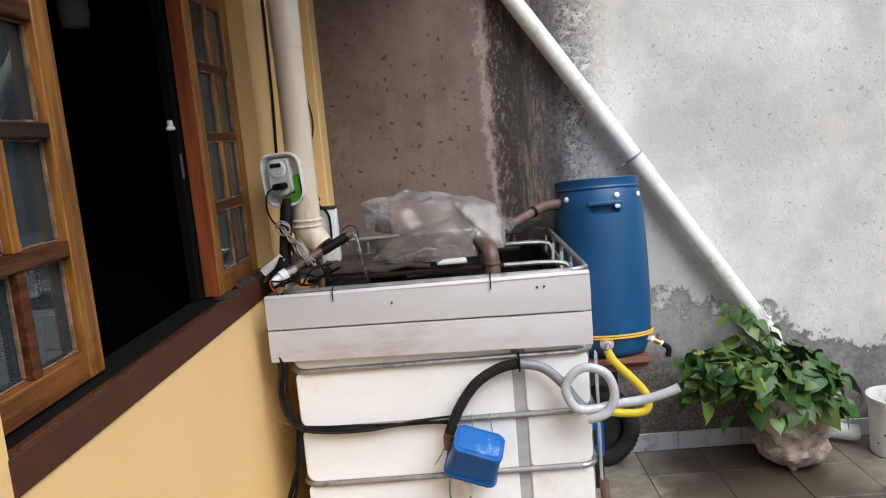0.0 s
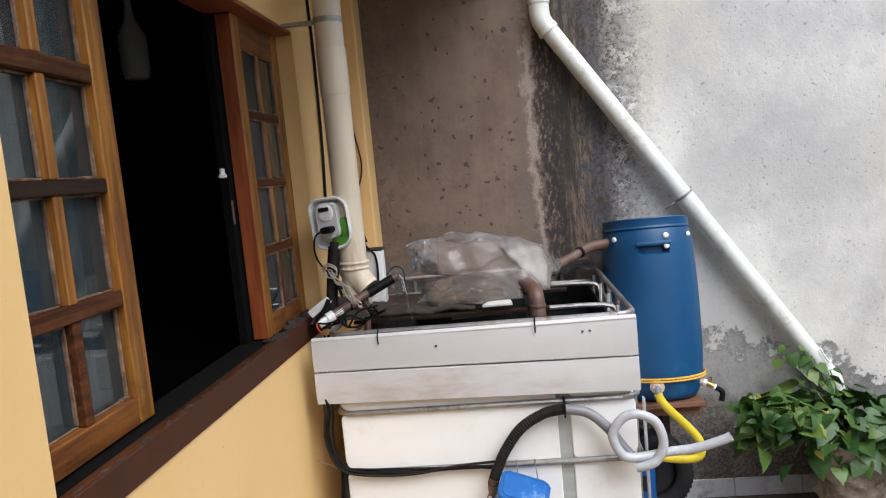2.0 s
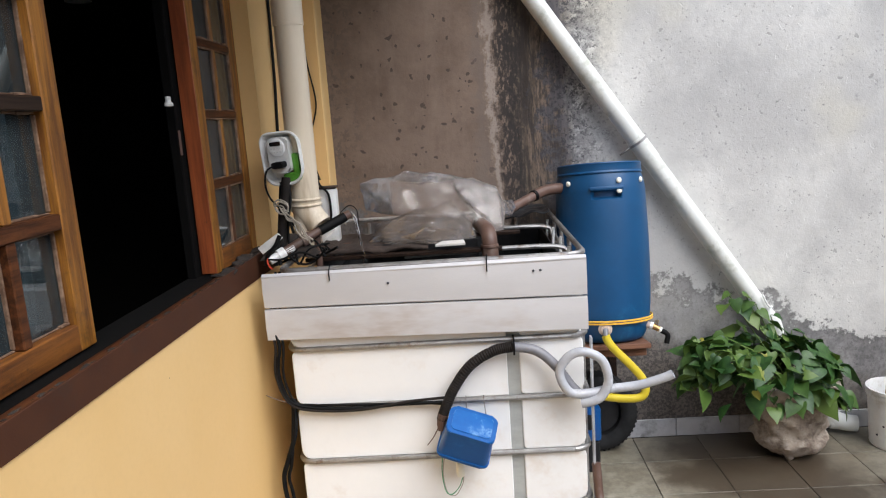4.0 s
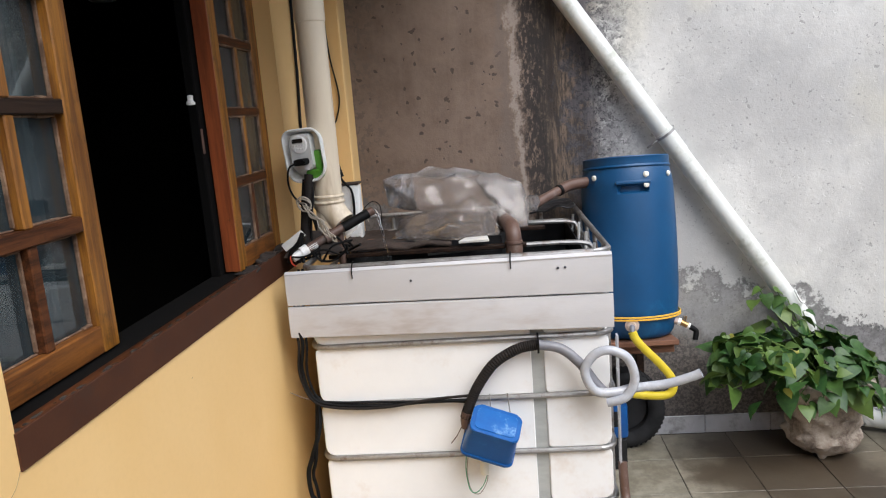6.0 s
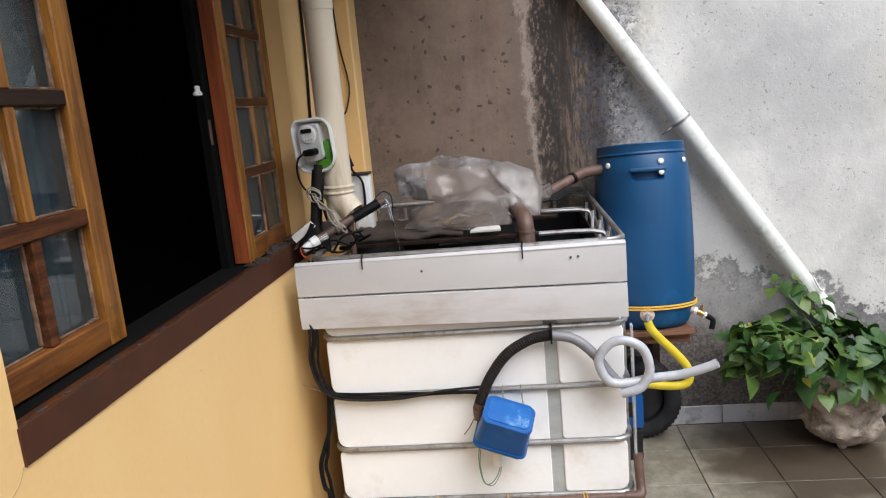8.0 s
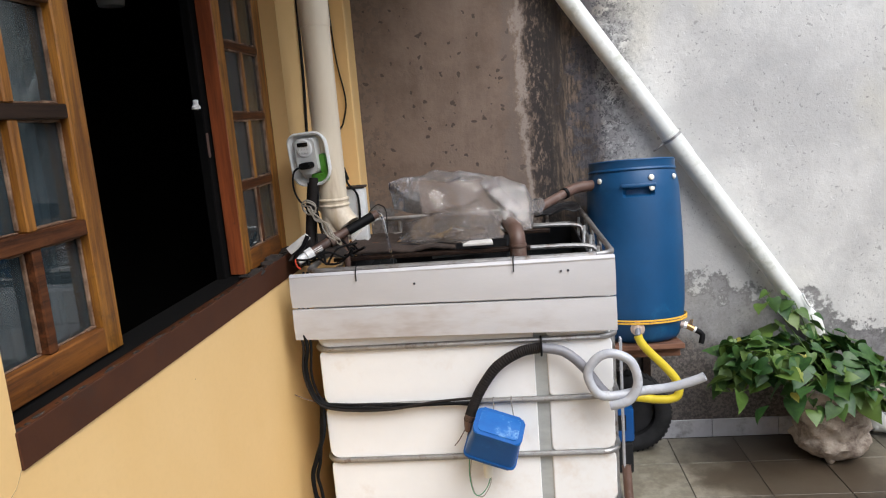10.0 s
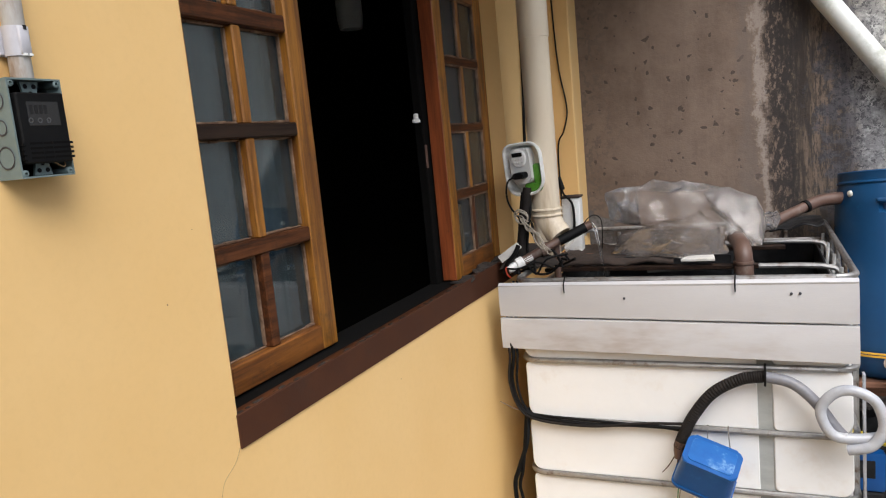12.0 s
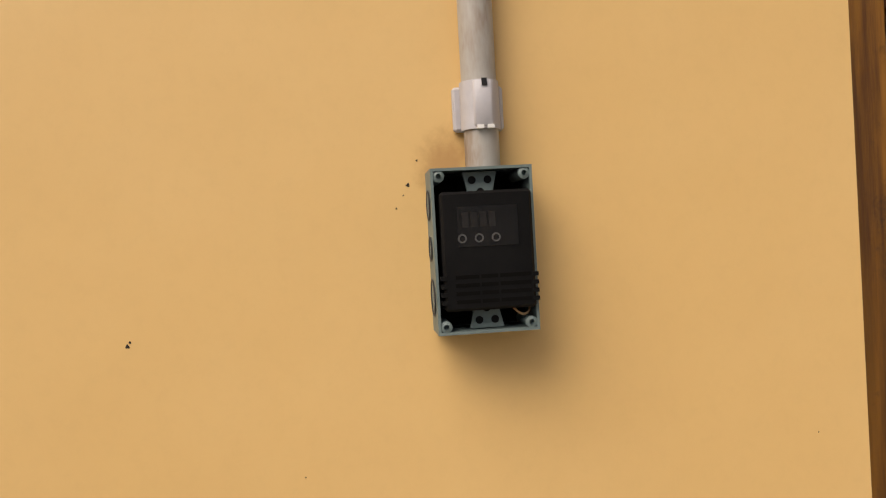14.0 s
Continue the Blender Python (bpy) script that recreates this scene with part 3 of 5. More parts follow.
solid("wall_yard_front", box(0, 4.6, -3.4, -3.2, 0, 2.4), "far", (0, 0, 0), "plain pale wall closing the yard behind", "wall", "structure", smooth=0)
# unseen roof, added to keep sun and sky off the tank corner
bm = box(-0.4, 0.86, 1.00, BACK, 2.80, 2.86)
for k in range(4):
    box(-0.2, 0.84, 1.06 + 0.75 * k, 1.12 + 0.75 * k, 2.74, 2.80, bm=bm)
box(-0.4, 0.22, -3.2, 1.00, 2.80, 2.86, bm=bm)
solid("added_shade_roof", bm, "soffit", (0, 0, 0), "unseen roof added to shade the wall, deeper over the tank corner", "roof", "structure", smooth=0)
# closed shell added behind the window; its near-black colour holds the room's darkness
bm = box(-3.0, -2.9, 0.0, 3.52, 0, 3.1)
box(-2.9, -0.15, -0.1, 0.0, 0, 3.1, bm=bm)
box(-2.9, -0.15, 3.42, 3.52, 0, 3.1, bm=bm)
solid("wall_room", bm, "room", (0, 0, 0), "added room walls behind the window, darkness put into their colour", "wall", "structure", smooth=0)
solid("floor_room", box(-2.9, -0.15, 0, 3.42, -0.05, 0.0), "room", (0, 0, 0), "added room floor, darkness put into its colour", "floor", "structure", smooth=0)
solid("ceiling_room", box(-2.9, -0.15, 0, 3.42, 3.0, 3.1), "room", (0, 0, 0), "added room ceiling, darkness put into its colour", "ceiling", "structure", smooth=0)


# ---- window ----
def sash(name, x0, x1, ys, zs, parent, label, first_wood, dark_rail=True):
    """A glazed sash: ys are the edges of stile, pane, muntin, pane, stile; zs those of the rails, upwards."""
    rail_kind = ("wood_low", "wood_h", "wood_dark" if dark_rail else "wood_h", "wood_h", "wood_low")
    s = part(name, box(x0 + 0.004, x1 - 0.004, ys[0] + 0.004, ys[1] - 0.004, zs[0], zs[9], 0.002), "wood_v", parent, label)
    part("stile", box(x0, x1, ys[0], ys[1], zs[0], zs[9], 0.003), first_wood, s)
    part("stile", box(x0, x1, ys[4], ys[5], zs[0], zs[9], 0.003), "wood_v", s)
    for k in range(5):
        bm = box(x0 + 0.001, x1 - 0.001, ys[1], ys[4], zs[2 * k], zs[2 * k + 1], 0.003)
        part("rail", bm, rail_kind[k], s, "blackened weathered rail" if k == 2 and dark_rail else "")
    for k in range(4):
        z0, z1 = zs[2 * k + 1], zs[2 * k + 2]
        part("muntin", box(x0 + 0.004, x1 - 0.003, ys[2], ys[3], z0, z1, 0.003), "wood_h" if k == 0 else "wood_v", s)
        for a, b in ((ys[1], ys[2]), (ys[3], ys[4])):
            xm = x1 - 0.032 if dark_rail else x1 - 0.016
            pane = part("pane", box(xm, xm + 0.003, a - 0.003, b + 0.003, z0 - 0.003, z1 + 0.003), "pane", s, "hazy greyish window pane", smooth=0)
            pane.visible_shadow = False
            lip = xm + 0.003
            bm = bmesh.new()
            rnd = random.Random(int(a * 1000 + z0 * 77))
            for zz, dz in ((z0, 0.006), (z1, -0.006)):
                y = a
                while y < b - 0.002:
                    w = min(b - y, rnd.uniform(0.02, 0.06))
                    t = rnd.uniform(0.55, 1.1)
                    box(lip, lip + 0.011 * t, y, y + w, min(zz, zz + dz * t), max(zz, zz + dz * t), 0.0015, bm=bm)
                    y += w
            for yy, dy in ((a, 0.005), (b, -0.005)):
                box(lip, lip + 0.009, min(yy, yy + dy), max(yy, yy + dy), z0 + 0.006, z1 - 0.006, 0.0015, bm=bm)
            part("putty", bm, "putty", s, "cracked old glazing putty")
    return s


window = thing("window_1", (-0.06, 1.83, OPEN_Z0), "wide varnished wooden window standing half open", "window", "structure")
bm = box(-0.14, -0.005, OPEN_Y0 + 0.001, OPEN_Y1, OPEN_Z1 - 0.012, OPEN_Z1 - 0.001)
part("window_frame", bm, "wood_red", window)
part("window_frame", box(-0.145, -0.125, OPEN_Y0 + 0.002, OPEN_Y0 + 0.06, OPEN_Z0, OPEN_Z1 - 0.012), "wood_red", window)
part("window_frame", box(-0.145, -0.112, OPEN_Y1 - 0.03, OPEN_Y1 - 0.001, OPEN_Z0, OPEN_Z1 - 0.012), "wood_red", window)
sash("fixed_sash", -0.122, -0.085, (1.004, 1.101, 1.242, 1.269, 1.426, 1.488), (1.246, 1.306, 1.509, 1.542, 1.750, 1.780, 1.977, 2.014, 2.190, 2.276),
     window, "sash with hazy panes and worn varnish", "wood_v")
right = sash("fixed_sash", -0.086, -0.060, (2.207, 2.272, 2.414, 2.438, 2.587, 2.656), (1.243, 1.311, 1.508, 1.536, 1.734, 1.758, 1.957, 1.982, 2.178, 2.277),
             window, "sash with small dark panes", "wood_v", False)
part("edge_strip", box(-0.1095, -0.0615, 2.2045, 2.2085, 1.246, 2.274, 0.001), "wood_red", right, "dark red edge of the sash")
# the slid sash is coloured black in place of the shade on it
inner = part("sliding_sash", box(-0.146, -0.116, 2.172, 2.23, 1.237, 2.27, 0.003), "pitch", window, "edge of the sash slid behind, coloured black for shade")
part("latch", box(-0.124, -0.1145, 2.174, 2.188, 1.625, 1.700, 0.001), "brown_pipe", inner, "small steel latch plate")
bm = box(-0.113, -0.105, 2.106, 2.124, 1.770, 1.777, 0.002)
lathe([(0.003, 0), (0.013, 0.002), (0.013, 0.008), (0.008, 0.014), (0.008, 0.028), (0.0, 0.030)], (-0.109, 2.112, 1.770), 14, bm)
part("hook", bm, "white_plastic", inner, "small white window catch")
bm = slab([(-0.048, OPEN_Y0 + 0.001, 1.244), (-0.004, OPEN_Y0 + 0.001, 1.252), (-0.004, OPEN_Y0 + 0.001, 1.20), (-0.048, OPEN_Y0 + 0.001, 1.20)], (0, OPEN_Y1 - OPEN_Y0 - 0.002, 0))
part("window_sill", bm, "wood_h", window, "dirty worn wooden sill", smooth=0)
# black colour here stands for shade in the track
part("bottom_track", box(-0.148, -0.0485, OPEN_Y0 + 0.001, OPEN_Y1 - 0.001, 1.20, 1.240, 0.002), "pitch", window, "bottom track, coloured black for shade")
bm = bmesh.new()
rnd = random.Random(3)
for k in range(150):
    y = rnd.uniform(OPEN_Y0 + 0.02, OPEN_Y1 - 0.05)
    s = rnd.uniform(0.002, 0.006)
    x = rnd.uniform(-0.026, -0.012) if k % 3 else rnd.uniform(-0.012, -0.004)
    z = 1.251 + (x + 0.004) * 0.19
    box(x - s, x + s, y - s * rnd.uniform(1, 2.5), y + s, z - 0.001, z + s * 0.5, s * 0.25, bm=bm)
tagged(part("litter", bm, "debris", window, "crumbs of dark dirt along the sill"), kind="stuff")
part("sill_band", slab([(0.004, OPEN_Y0 - 0.003, 1.193), (0.004, OPEN_Y1, 1.174), (0.004, OPEN_Y1, 1.258), (0.004, OPEN_Y0 - 0.003, 1.257)], (-0.006, 0, 0), bevel=0.001), "band", window, "brown-painted band under the window")
# a curtain close behind the fixed sash; its dark colour stands for dim light
bm = bmesh.new()
rows_y, rows_z = 60, 8
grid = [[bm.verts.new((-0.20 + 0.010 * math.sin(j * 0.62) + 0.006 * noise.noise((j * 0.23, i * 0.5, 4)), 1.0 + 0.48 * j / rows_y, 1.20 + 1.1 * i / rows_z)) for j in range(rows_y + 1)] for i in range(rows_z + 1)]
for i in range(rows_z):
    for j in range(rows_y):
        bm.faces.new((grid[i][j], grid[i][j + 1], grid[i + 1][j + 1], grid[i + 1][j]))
cloth = solid("curtain", bm, "curtain", (-0.2, 1.24, 2.3), "thin curtain behind the window panes, dimness put into its colour", "curtain", smooth=80)
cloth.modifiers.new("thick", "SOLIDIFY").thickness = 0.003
bm = lathe([(0.0, -0.22), (0.045, -0.215), (0.052, -0.18), (0.052, -0.06), (0.02, 0.0), (0.012, 0.05), (0.012, 0.60), (0.0, 0.605)], (-0.6, 2.64, 2.395), 20)
solid("hanging_bottle", bm, "device", (-0.6, 2.64, 2.395), "pale bottle-shaped lamp hanging in the dark room", "lamp")


# ---- open tank in a wire cage ----
tank = thing("water_tank", (0.61, 2.9, 0), "white-painted cut-open bulk water tank in a galvanised cage", "tank")
TX0, TX1, TY0, TY1 = 0.118, 1.102, 2.318, 3.478
LEVELS = (0.16, 0.345, 0.54, 0.738, 0.945, 1.13)
STRIP0, STRIP1 = 0.846, 0.888
for lo, hi in zip(LEVELS, LEVELS[1:]):
    z0, z1 = lo + 0.006, hi - 0.006
    part("painted_panel", slab(round_outline(TX0, STRIP0, z0, z1, 0.03, TY0 - 0.004, radii=(0.035, 0.004, 0.004, 0.02)), (0, 0.03, 0), bevel=0.003), "tank_white", tank)
    part("painted_panel", slab(round_outline(STRIP1, TX1, z0, z1, 0.03, TY0 - 0.004, radii=(0.015, 0.035, 0.02, 0.004)), (0, 0.03, 0), bevel=0.003), "tank_white", tank)
bm = box(TX0 + 0.01, TX1 - 0.01, TY0 + 0.002, TY0 + 0.03, 0.15, 1.15, 0.008)
part("front_wall", bm, "tank_grey", tank, "greyish unpainted plastic between the painted panels")
part("side_wall", box(TX0, TX0 + 0.02, TY0 + 0.03, TY1, 0.15, 1.10, 0.004), "tank_white", tank)
part("side_wall", box(TX1 - 0.02, TX1, TY0 + 0.03, TY1, 0.15, 1.10, 0.004), "tank_white", tank)
part("back_wall", box(TX0 + 0.02, TX1 - 0.02, TY1 - 0.02, TY1, 0.15, 1.10, 0.004), "tank_white", tank)
part("bottom", box(TX0 + 0.02, TX1 - 0.02, TY0 + 0.03, TY1 - 0.02, 0.15, 0.17), "tank_white", tank)
bm = box(TX0 + 0.021, TX0 + 0.026, TY0 + 0.032, TY1 - 0.022, 0.175, 1.145)
box(TX1 - 0.026, TX1 - 0.021, TY0 + 0.032, TY1 - 0.022, 0.175, 1.145, bm=bm)
box(TX0 + 0.026, TX1 - 0.026, TY1 - 0.027, TY1 - 0.022, 0.175, 1.145, bm=bm)
box(TX0 + 0.026, TX1 - 0.026, TY0 + 0.032, TY0 + 0.037, 0.175, 1.145, bm=bm)
part("liner", bm, "liner", tank, "black lining inside the open tank", smooth=0)


def cage_ring(z, r, name="cage_tube"):
    x0, x1, y0, y1, c = 0.108, 1.116, 2.307, 3.488, 0.055
    pts = []
    for cx, cy, a0 in ((x1 - c, y0 + c, 270), (x1 - c, y1 - c, 0), (x0 + c, y1 - c, 90), (x0 + c, y0 + c, 180)):
        for k in range(6):
            a = radians(a0 + 18 * k)
            pts.append((cx + c * math.cos(a), cy + c * math.sin(a), z))
    pts.append(pts[0])
    part(name, tube(pts, r, 10, 1), "galv", tank)


for z in (0.345, 0.54, 0.738, 0.945, 1.14):
    cage_ring(z, 0.0095)
cage_ring(1.219, 0.0105)
for k in range(4):
    y = 2.50 + 0.235 * k
    part("cage_upright", tube([(1.1275, y, 0.14), (1.1275, y, 1.0), (1.122, y, 1.20)], 0.0085, 8, 4), "galv", tank)
    part("cage_upright", rod((1.088, y + 0.05, 1.06), (1.098, y + 0.05, 1.20), 0.006, 8), "white_plastic", tank)
for k in range(4):
    part("cage_upright", rod((0.25 + 0.24 * k, 3.499, 0.14), (0.25 + 0.24 * k, 3.499, 1.20), 0.0085, 8), "galv", tank)
part("brace", slab([(1.128, 2.33, 0.30), (1.128, 2.36, 0.30), (1.128, 2.345, 0.93), (1.128, 2.315, 0.93)], (0.006, 0, 0)), "pale_pvc", tank)
for y, dz in ((2.60, 0.0), (3.09, 0.0)):
    part("cross_rod", tube([(0.50, y, 1.19), (0.7, y, 1.197), (1.05, y - 0.01, 1.198), (1.10, y - 0.03, 1.16)], 0.009, 8, 4), "galv", tank)
bm = box(0.10, 1.12, 2.30, 3.49, 0.10, 0.145, 0.005)
for x in (0.10, 0.54, 1.0):
    box(x, x + 0.12, 2.30, 3.49, 0.0, 0.10, 0.004, bm=bm)
part("pallet", bm, "tan_plank", tank, "wooden pallet under the tank")
solid("tank_water", box(TX0 + 0.03, TX1 - 0.03, TY0 + 0.04, TY1 - 0.03, 0.95, 1.055), "water", (0.61, 2.9, 1.0), "dark still water filling the open tank", "water", "structure", smooth=0)

# two pvc boards hung on the front rim
apron = thing("front_apron", (0.585, 2.285, 1.10), "two grubby pale pvc boards hung on the tank rim", "boards")
AX0, AX1 = 0.053, 1.117
for (l0, l1), (r0, r1) in (((1.1005, 1.207), (1.0855, 1.211)), ((0.989, 1.0985), (0.969, 1.0835))):
    b = bmesh.new()
    n = 26
    def board_y(u, v):
        return 2.283 + 0.003 * noise.noise((u * 3, v * 9, 1.7)) - 0.004 * math.sin(math.pi * v)
    cols = []
    for k in range(n + 1):
        u = k / n
        lo, hi = l0 + (r0 - l0) * u, l1 + (r1 - l1) * u
        chip = 0.002 * noise.noise((u * 40, lo * 9, 3))
        x = AX0 + (AX1 - AX0) * u + (-0.008 * (1 - l0) if k == 0 else 0)
        col = [(x, 2.289, lo + 0.0015 + chip), (x, board_y(u, 0) , lo + 0.0035 + chip), (x, board_y(u, 0.5), (lo + hi) / 2), (x, board_y(u, 1), hi - 0.003), (x, 2.289, hi - 0.0008), (x, 2.295, hi - 0.001), (x, 2.295, lo + 0.0015 + chip)]
        cols.append([b.verts.new(c) for c in col])
    for a, c in zip(cols, cols[1:]):
        for j in range(7):
            b.faces.new((a[j], a[(j + 1) % 7], c[(j + 1) % 7], c[j]))
    b.faces.new(cols[0])
    b.faces.new(cols[-1])
    part("board", b, "board", apron)
bm = slab([(AX0, 2.281, 1.208), (AX1, 2.281, 1.212), (AX1, 2.294, 1.221), (AX0, 2.294, 1.217)], (0, 0.002, -0.006), bevel=0.001)
part("top_trim", bm, "board", apron, "pale strip along the rim")
for x in (0.28, 0.795):
    part("cable_tie", tube([(x, 2.276, 1.185), (x, 2.276, 1.214), (x + 0.002, 2.30, 1.236), (x + 0.004, 2.326, 1.214)], 0.0022, 6, 4), "black", apron)
for x, z in ((0.47, 1.165), (0.945, 1.178), (0.968, 1.179)):
    bm = lathe([(0.0, 0.0), (0.004, 0.0), (0.004, 0.004), (0.0, 0.004)], (0, 0, 0), 10)
    bmesh.ops.transform(bm, matrix=pose(x, 2.2815, z, 90, 0, 0), verts=bm.verts)
    part("screw", bm, "ink", apron)

# ---- brown pipe tied along the foot of the cage ----
foot = thing("foot_pipe", (0.6, 2.285, 0.34), "brown pvc pipe tied along the foot of the tank cage", "pipe")
part("pipe", tube([(0.085, 2.285, 0.352), (0.6, 2.285, 0.338), (1.10, 2.285, 0.345)], 0.0125, 12, 8), "brown_pipe", foot)
part("elbow", tube([(1.085, 2.285, 0.345), (1.125, 2.285, 0.346), (1.138, 2.292, 0.352), (1.138, 2.31, 0.375), (1.137, 2.34, 0.47)], 0.016, 12, 5), "brown_pipe", foot)
part("elbow", tube([(0.11, 2.285, 0.351), (0.088, 2.285, 0.35), (0.08, 2.285, 0.335), (0.08, 2.285, 0.22)], 0.016, 12, 5), "brown_pipe", foot)
part("coupling", rod((0.30, 2.285, 0.345), (0.36, 2.285, 0.344), 0.0165), "brown_pipe", foot)
part("branch", rod((0.33, 2.285, 0.335), (0.33, 2.285, 0.02), 0.013), "brown_pipe", foot)
for x in (0.17, 0.25, 0.45, 0.69, 0.945, 0.955):
    part("tie", tube([(x, 2.270, 0.325), (x + 0.001, 2.268, 0.347), (x, 2.285, 0.3605), (x, 2.310, 0.35), (x - 0.002, 2.30, 0.322), (x, 2.270, 0.325), (x - 0.004, 2.268, 0.30)], 0.0016, 5, 4), "strap", foot)

# ---- cables down the side and along the cage ----
for label, mat_name, r, pts in (
    ("black cable hanging beside the tank", "black", 0.006, [(0.085, 2.40, 1.20), (0.075, 2.30, 1.05), (0.088, 2.285, 0.97), (0.075, 2.285, 0.88), (0.10, 2.283, 0.785), (0.165, 2.286, 0.749), (0.34, 2.286, 0.737), (0.48, 2.287, 0.743), (0.62, 2.28, 0.745)]),
    ("dark grey cable hanging beside the tank", "corrugated", 0.0045, [(0.07, 2.40, 1.20), (0.062, 2.30, 1.05), (0.074, 2.288, 0.97), (0.066, 2.284, 0.87), (0.098, 2.279, 0.776), (0.168, 2.279, 0.741), (0.34, 2.279, 0.733), (0.50, 2.283, 0.752), (0.63, 2.283, 0.760)]),
    ("black cable hanging beside the tank", "black", 0.0045, [(0.10, 2.40, 1.20), (0.09, 2.31, 1.05), (0.10, 2.289, 0.97), (0.091, 2.288, 0.86), (0.12, 2.287, 0.772), (0.18, 2.289, 0.755), (0.34, 2.290, 0.748), (0.55, 2.288, 0.742), (0.63, 2.280, 0.738)]),
    ("thick black cable looping low beside the tank", "black", 0.008, [(0.105, 2.34, 0.76), (0.108, 2.295, 0.66), (0.075, 2.285, 0.56), (0.055, 2.285, 0.50), (0.058, 2.285, 0.42), (0.075, 2.285, 0.36), (0.06, 2.30, 0.02)]),
    ("thick black cable looping low beside the tank", "black", 0.006, [(0.095, 2.35, 0.74), (0.10, 2.30, 0.67), (0.085, 2.29, 0.55), (0.07, 2.29, 0.49), (0.08, 2.292, 0.40), (0.095, 2.296, 0.02)]),
):
    solid("cable", tube(pts, r, 8, 6), mat_name, pts[0], label, "cable", group="cables beside the tank")
solid("wire_end", tube([(0.098, 2.279, 0.772), (0.07, 2.272, 0.785), (0.03, 2.268, 0.806)], 0.0013, 6, 5), "brown_pipe", (0.098, 2.279, 0.772), "stray end of a pale wire", "wire")

# ---- hose arc and coil on the front ----
arc = thing("conduit_arc", (0.87, 2.27, 0.92), "black corrugated hose joined to bent grey conduit", "hose")
part("corrugated_hose", tube([(0.615, 2.262, 0.69), (0.632, 2.262, 0.735), (0.665, 2.266, 0.80), (0.722, 2.27, 0.872), (0.80, 2.275, 0.916), (0.868, 2.278, 0.927)], 0.0165, 12, 20, ribs=0.12), "corrugated", arc)
part("grey_conduit", tube([(0.862, 2.278, 0.927), (0.94, 2.27, 0.912), (1.0, 2.262, 0.861), (1.046, 2.252, 0.795), (1.075, 2.245, 0.762)], 0.0165, 12, 10), "grey_pvc", arc)
part("tie", tube([(0.868, 2.256, 0.905), (0.869, 2.258, 0.945), (0.869, 2.30, 0.958), (0.868, 2.31, 0.93)], 0.0035, 6, 4), "black", arc)
part("taped_end", tube([(0.622, 2.262, 0.71), (0.614, 2.26, 0.685), (0.612, 2.259, 0.655)], (0.019, 0.012), 10, 4), "brown_pipe", arc, "brown taped hose end")
for dx in (-0.012, 0.0, 0.007):
    part("wire", tube([(0.612 + dx, 2.258, 0.66), (0.606 + dx * 2, 2.255, 0.63), (0.598 + dx * 3, 2.256, 0.605)], 0.0018, 5, 4), "brown_pipe", arc)
solid("coiled_hose", tube([(1.078, 2.225, 0.738), (1.112, 2.218, 0.747), (1.143, 2.218, 0.764), (1.166, 2.222, 0.815), (1.148, 2.228, 0.881), (1.096, 2.232, 0.91), (1.049, 2.235, 0.901), (1.014, 2.236, 0.858), (1.017, 2.232, 0.815), (1.045, 2.228, 0.776), (1.1, 2.235, 0.768), (1.17, 2.245, 0.775), (1.27, 2.24, 0.786), (1.345, 2.225, 0.812), (1.372, 2.218, 0.826)], 0.0150, 14, 8, hollow=0.2), "pale_pvc", (1.09, 2.23, 0.83), "pale grey stiff hose bent into a loop on the tank", "hose")

# ---- blue box hanging from the cage ----
turn_box = pose(0.705, 2.205, 0.660, 25, 19, -4)
blue_box = thing("junction_box", (0.705, 2.213, 0.660), "tilted blue plastic box with a scuffed lid on the cage", "box")


def rounded_block(x, y, z0, z1, r, edge):
    """A block with rounded upright corners, about the origin."""
    ring = [(px, pz, z0) for px, _, pz in round_outline(-x, x, -y, y, r, 0, 5)]
    return slab(ring, (0, 0, z1 - z0), bevel=edge)


b = rounded_block(0.078, 0.054, -0.070, 0.040, 0.020, 0.003)
for v in b.verts:
    k = 1.0 + 0.09 * (0.04 - v.co.z) / 0.1
    v.co.x *= k
    v.co.y *= k
part("body", placed(b, turn_box), "bright_blue", blue_box)
lid = part("lid", placed(rounded_block(0.081, 0.057, 0.038, 0.052, 0.022, 0.004), turn_box), "bright_blue", blue_box, "blue lid with whitish scuffs")
part("lid_panel", placed(rounded_block(0.066, 0.043, 0.050, 0.0545, 0.014, 0.0015), turn_box), "blue_lid", lid)
part("rim", placed(rounded_block(0.089, 0.063, -0.075, -0.064, 0.024, 0.003), turn_box), "bright_blue", blue_box)
b = lathe([(0.0, 0.0), (0.013, 0.0), (0.015, 0.006), (0.015, 0.05), (0.0, 0.05)], (0.667, 2.262, 0.486), 16)
part("gland", b, "bolt", blue_box, "cream plastic cable gland")
part("wire", tube([(0.612, 2.24, 0.585), (0.605, 2.245, 0.51), (0.613, 2.25, 0.44), (0.633, 2.252, 0.424), (0.66, 2.255, 0.45), (0.676, 2.26, 0.49)], 0.0018, 6, 6), "green_wire", blue_box)
part("wire", tube([(0.618, 2.24, 0.58), (0.608, 2.25, 0.50), (0.618, 2.254, 0.432), (0.645, 2.256, 0.418), (0.67, 2.258, 0.455), (0.678, 2.26, 0.49)], 0.0016, 6, 6), "pale_wire", blue_box)
part("hanger", tube([(0.70, 2.262, 0.69), (0.70, 2.285, 0.742), (0.70, 2.306, 0.751), (0.70, 2.318, 0.742)], 0.002, 6, 4), "galv", blue_box)
part("hanger", tube([(0.765, 2.262, 0.69), (0.76, 2.285, 0.742), (0.76, 2.306, 0.751), (0.76, 2.318, 0.742)], 0.002, 6, 4), "galv", blue_box)

